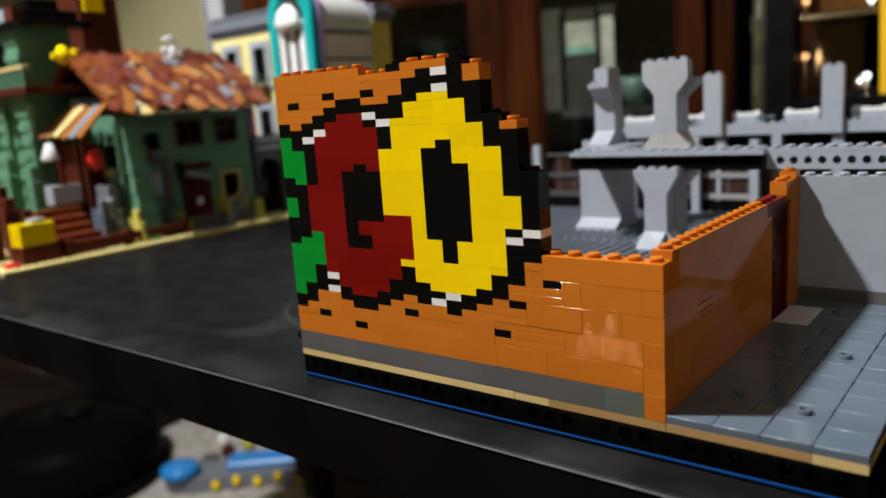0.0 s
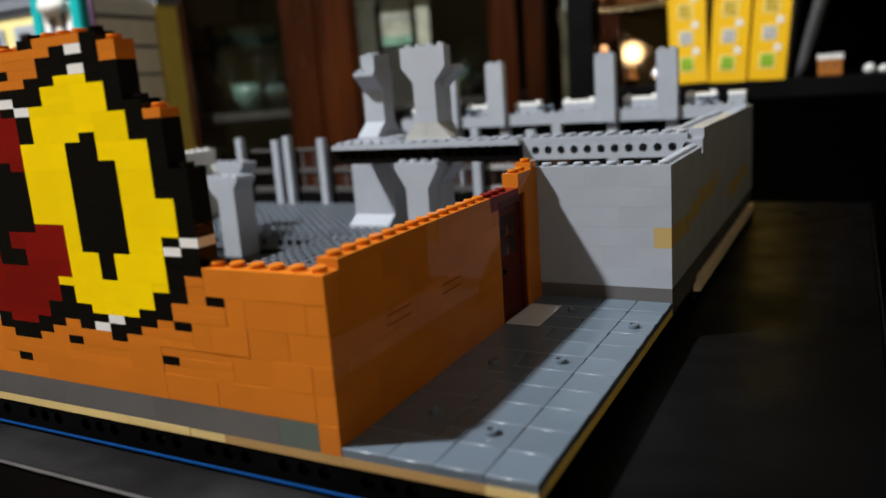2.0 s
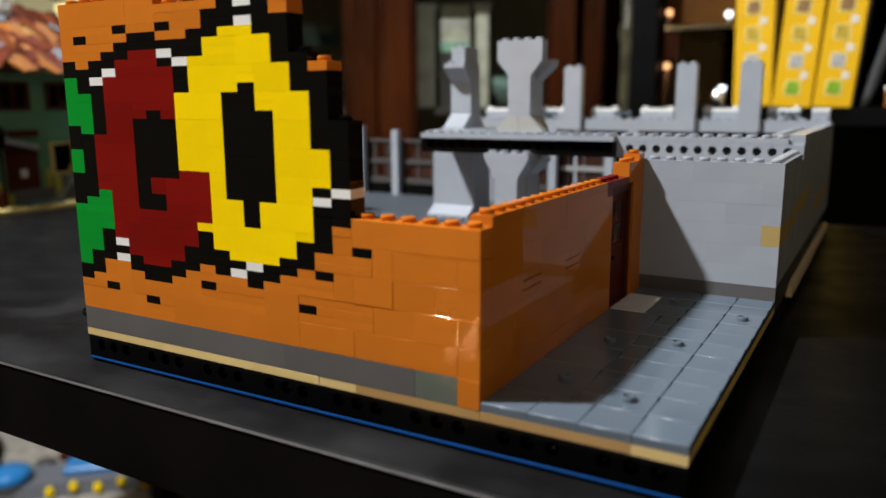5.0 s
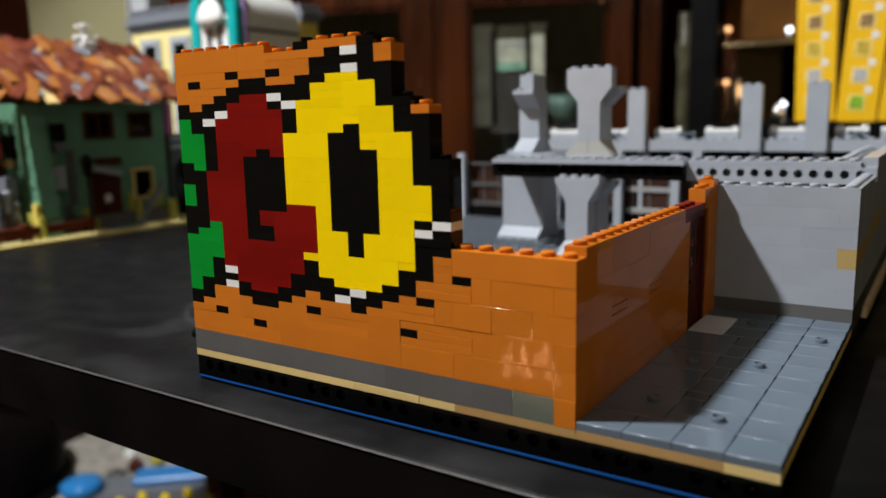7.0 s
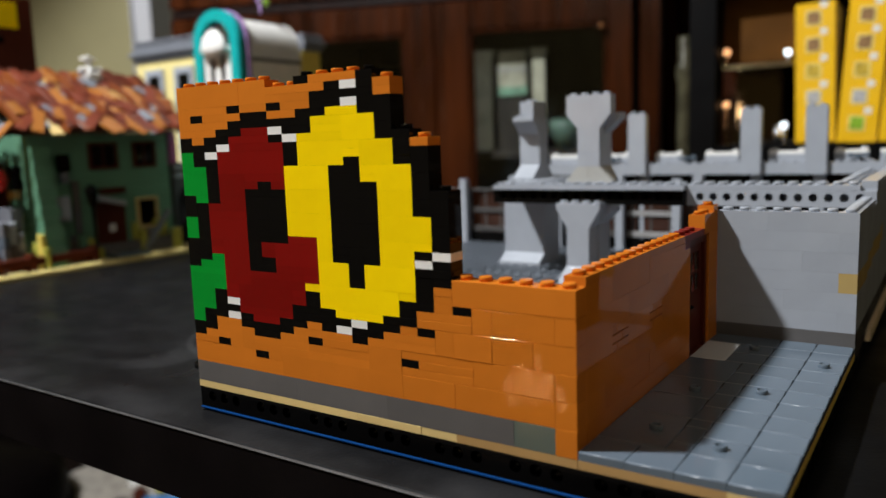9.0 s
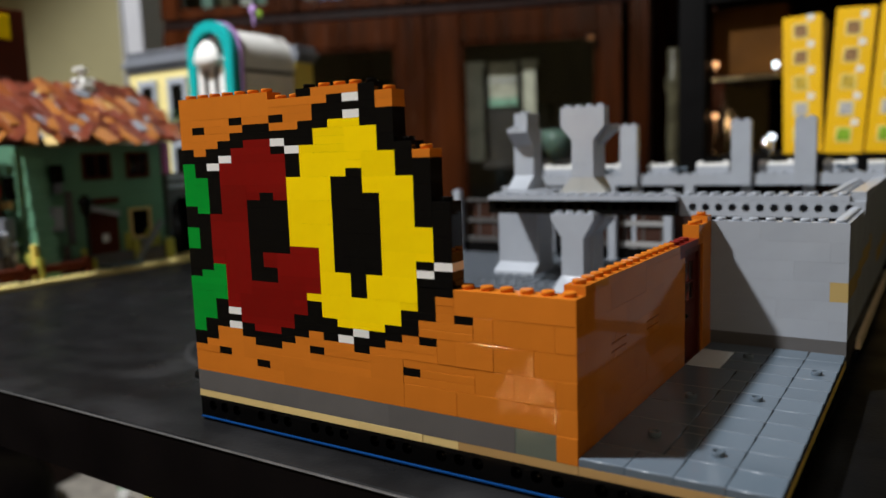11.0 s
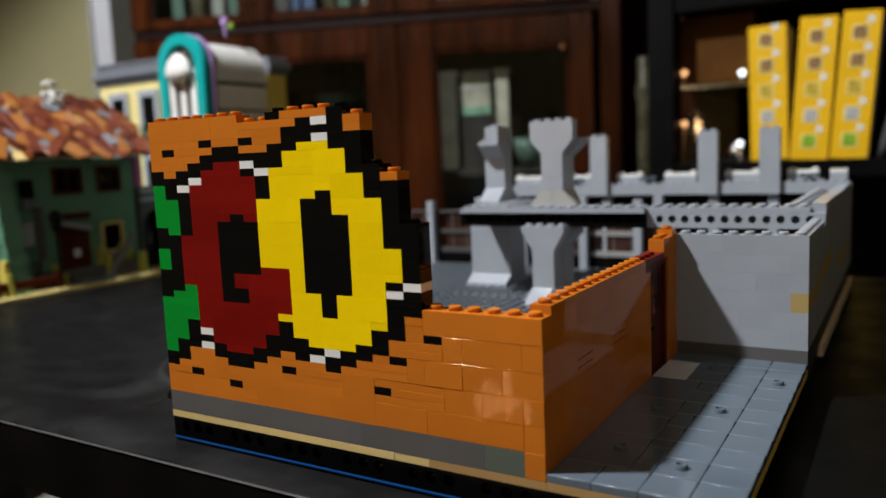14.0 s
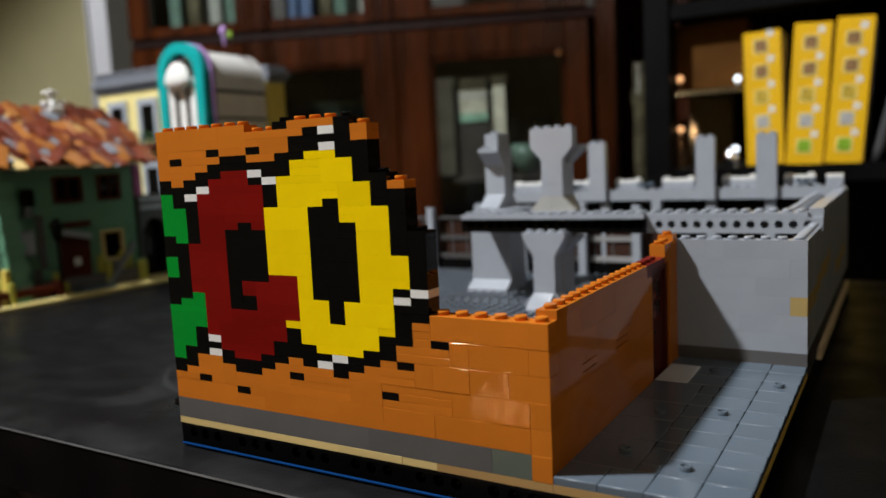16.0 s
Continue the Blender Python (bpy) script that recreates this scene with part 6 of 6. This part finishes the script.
out += [(cy - 0.003 + 0.019 * math.cos(a), 0.044 + 0.019 * math.sin(a)) for a in [math.pi * i / 12 for i in range(1, 12)]]
out += [(cy - 0.022, 0.044), (cy - 0.022, B0)]
prism(bm, out, -0.706, -0.696, "x")
bmesh.ops.recalc_face_normals(bm, faces=bm.faces)
part("passage_arch", bm, RAILG, house, "grey arched passage beside the house", HM)
# black block standing in for the shade inside the arch
hbox("passage_back", -0.735, 0.376, B0, -0.712, 0.424, 0.090, BLACK)
for z in (0.074, 0.084):
    hbox("passage_band", -0.6958, 0.3748, z, -0.6930, 0.4238, z + 0.005, LGREY, "light grey band")
hbox("pink_panel", -0.716, 0.3735, 0.090, -0.698, 0.384, 0.130, mat("magenta_plastic", (0.40, 0.07, 0.24), 0.3, vary=0.05), "magenta panel")

# ---------- floor clutter below the table ----------
pouf = thing("round_pouf", (-1.84, 0.56, FLOOR_Z), label="large round black pouf with a shiny rim on the carpet", category="pouf")
bm = bmesh.new()
lathe(bm, [(0.20, 0), (0.232, 0.02), (0.238, 0.06), (0.228, 0.12), (0.19, 0.16), (0.05, 0.175), (0.01, 0.175)], (0, 0, 0), 40)
part("cushion", bm, RUBBER, pouf)
bm = bmesh.new()
lathe(bm, [(0.234, 0.0), (0.248, 0.004), (0.250, 0.022), (0.238, 0.026)], (0, 0, 0), 40)
part("rim", bm, SHELFM, pouf, "dark glossy rim")
bm = bmesh.new()
lathe(bm, [(0.045, 0), (0.05, 0.006), (0.04, 0.02), (0.01, 0.024)], (0.02, 0.03, 0.175), 20)
part("button", bm, SHELFM, pouf, "black glossy button")
ctr = Vector((-1.435, 0.795, FLOOR_Z))
toy = thing("toy_boat", ctr, 42, "blue and grey toy boat with yellow fittings on the carpet", "toy")
bm = bmesh.new()
prism(bm, [(-0.17, 0.02), (-0.13, 0.0), (0.15, 0.0), (0.17, 0.025), (0.17, 0.035), (-0.17, 0.035)], -0.05, 0.05, "y")
bmesh.ops.recalc_face_normals(bm, faces=bm.faces)
part("hull", bm, ROOFG, toy, "grey hull")
bm = bmesh.new()
lathe(bm, [(0.035, 0), (0.048, 0.01), (0.045, 0.025), (0.03, 0.032), (0.01, 0.034)], (-0.14, -0.02, 0.035), 20)
part("blue_float", bm, TOYBLUE, toy, "bright blue float")
bm = bmesh.new()
box(bm, -0.03, -0.02, 0.0352, 0.15, 0.048, 0.052, 0.004)
part("deck", bm, TOYBLUE, toy, "pale blue deck")
for i in range(5):
    bm = bmesh.new()
    lathe(bm, [(0.008, 0), (0.011, 0.006), (0.008, 0.018), (0.003, 0.022)], (-0.05 + i * 0.05, -0.054, 0.008 + 0.008 * (i % 2)), 12)
    part("fitting", bm, YELLOW, toy, "yellow fitting")
for x, y, hh, m_ in ((-1.71, 0.935, 0.030, GREEN), (-1.588, 0.763, 0.026, GREEN), (-1.553, 0.773, 0.022, RED), (-1.509, 0.800, 0.026, WHITE),
                     (-1.659, 0.902, 0.030, WHITE), (-1.584, 0.865, 0.030, BROWN), (-1.564, 0.915, 0.034, OLIVE), (-1.531, 0.960, 0.034, BROWN),
                     (-1.535, 0.872, 0.024, LGREY), (-1.62, 0.95, 0.03, LWHITE), (-1.60, 0.82, 0.018, DGREY)):
    bm = bmesh.new()
    w = RNG.uniform(0.013, 0.019)
    lathe(bm, [(w * 0.8, 0), (w, hh * 0.25), (w * 0.85, hh * 0.7), (w * 0.4, hh)], (0, 0, 0), 14)
    box(bm, -w * 1.3, -w * 0.5, hh * 0.3, w * 1.3, w * 0.5, hh * 0.6, 0.002)
    single("floor_toy", bm, m_, "small %s toy lying on the carpet" % m_.name.split("_")[0], "toy", (x, y, FLOOR_Z), RNG.uniform(0, 180), group="toys on the carpet")
# dark low bench behind the pouf with bottles on it
bench = thing("low_bench", (-2.08, 0.87, FLOOR_Z), 12, "dark stained wooden low bench on the carpet", "bench")
bm = bmesh.new()
box(bm, -0.95, -0.17, 0.16, 0.20, 0.17, 0.19, 0.004)
part("top", bm, DARKWOOD, bench)
bm = bmesh.new()
box(bm, -0.93, -0.15, 0.0, 0.18, 0.15, 0.16, 0.004)
part("body", bm, DARKWOOD, bench)
for dx, dy, m_, hh in ((-0.30, -0.06, LWHITE, 0.13), (-0.24, 0.02, PORCG, 0.10), (-0.12, -0.05, OLIVE, 0.055)):
    bm = bmesh.new()
    lathe(bm, [(0.022, 0), (0.024, 0.004), (0.024, hh * 0.6), (0.010, hh * 0.8), (0.010, hh)], (0, 0, 0), 18)
    q = Matrix.Rotation(radians(12), 4, "Z") @ Vector((dx, dy, 0))
    single("bottle", bm, m_, "small pale bottle on the dark bench", "bottle", (-2.08 + q.x, 0.87 + q.y, FLOOR_Z + 0.1902), group="bottles")
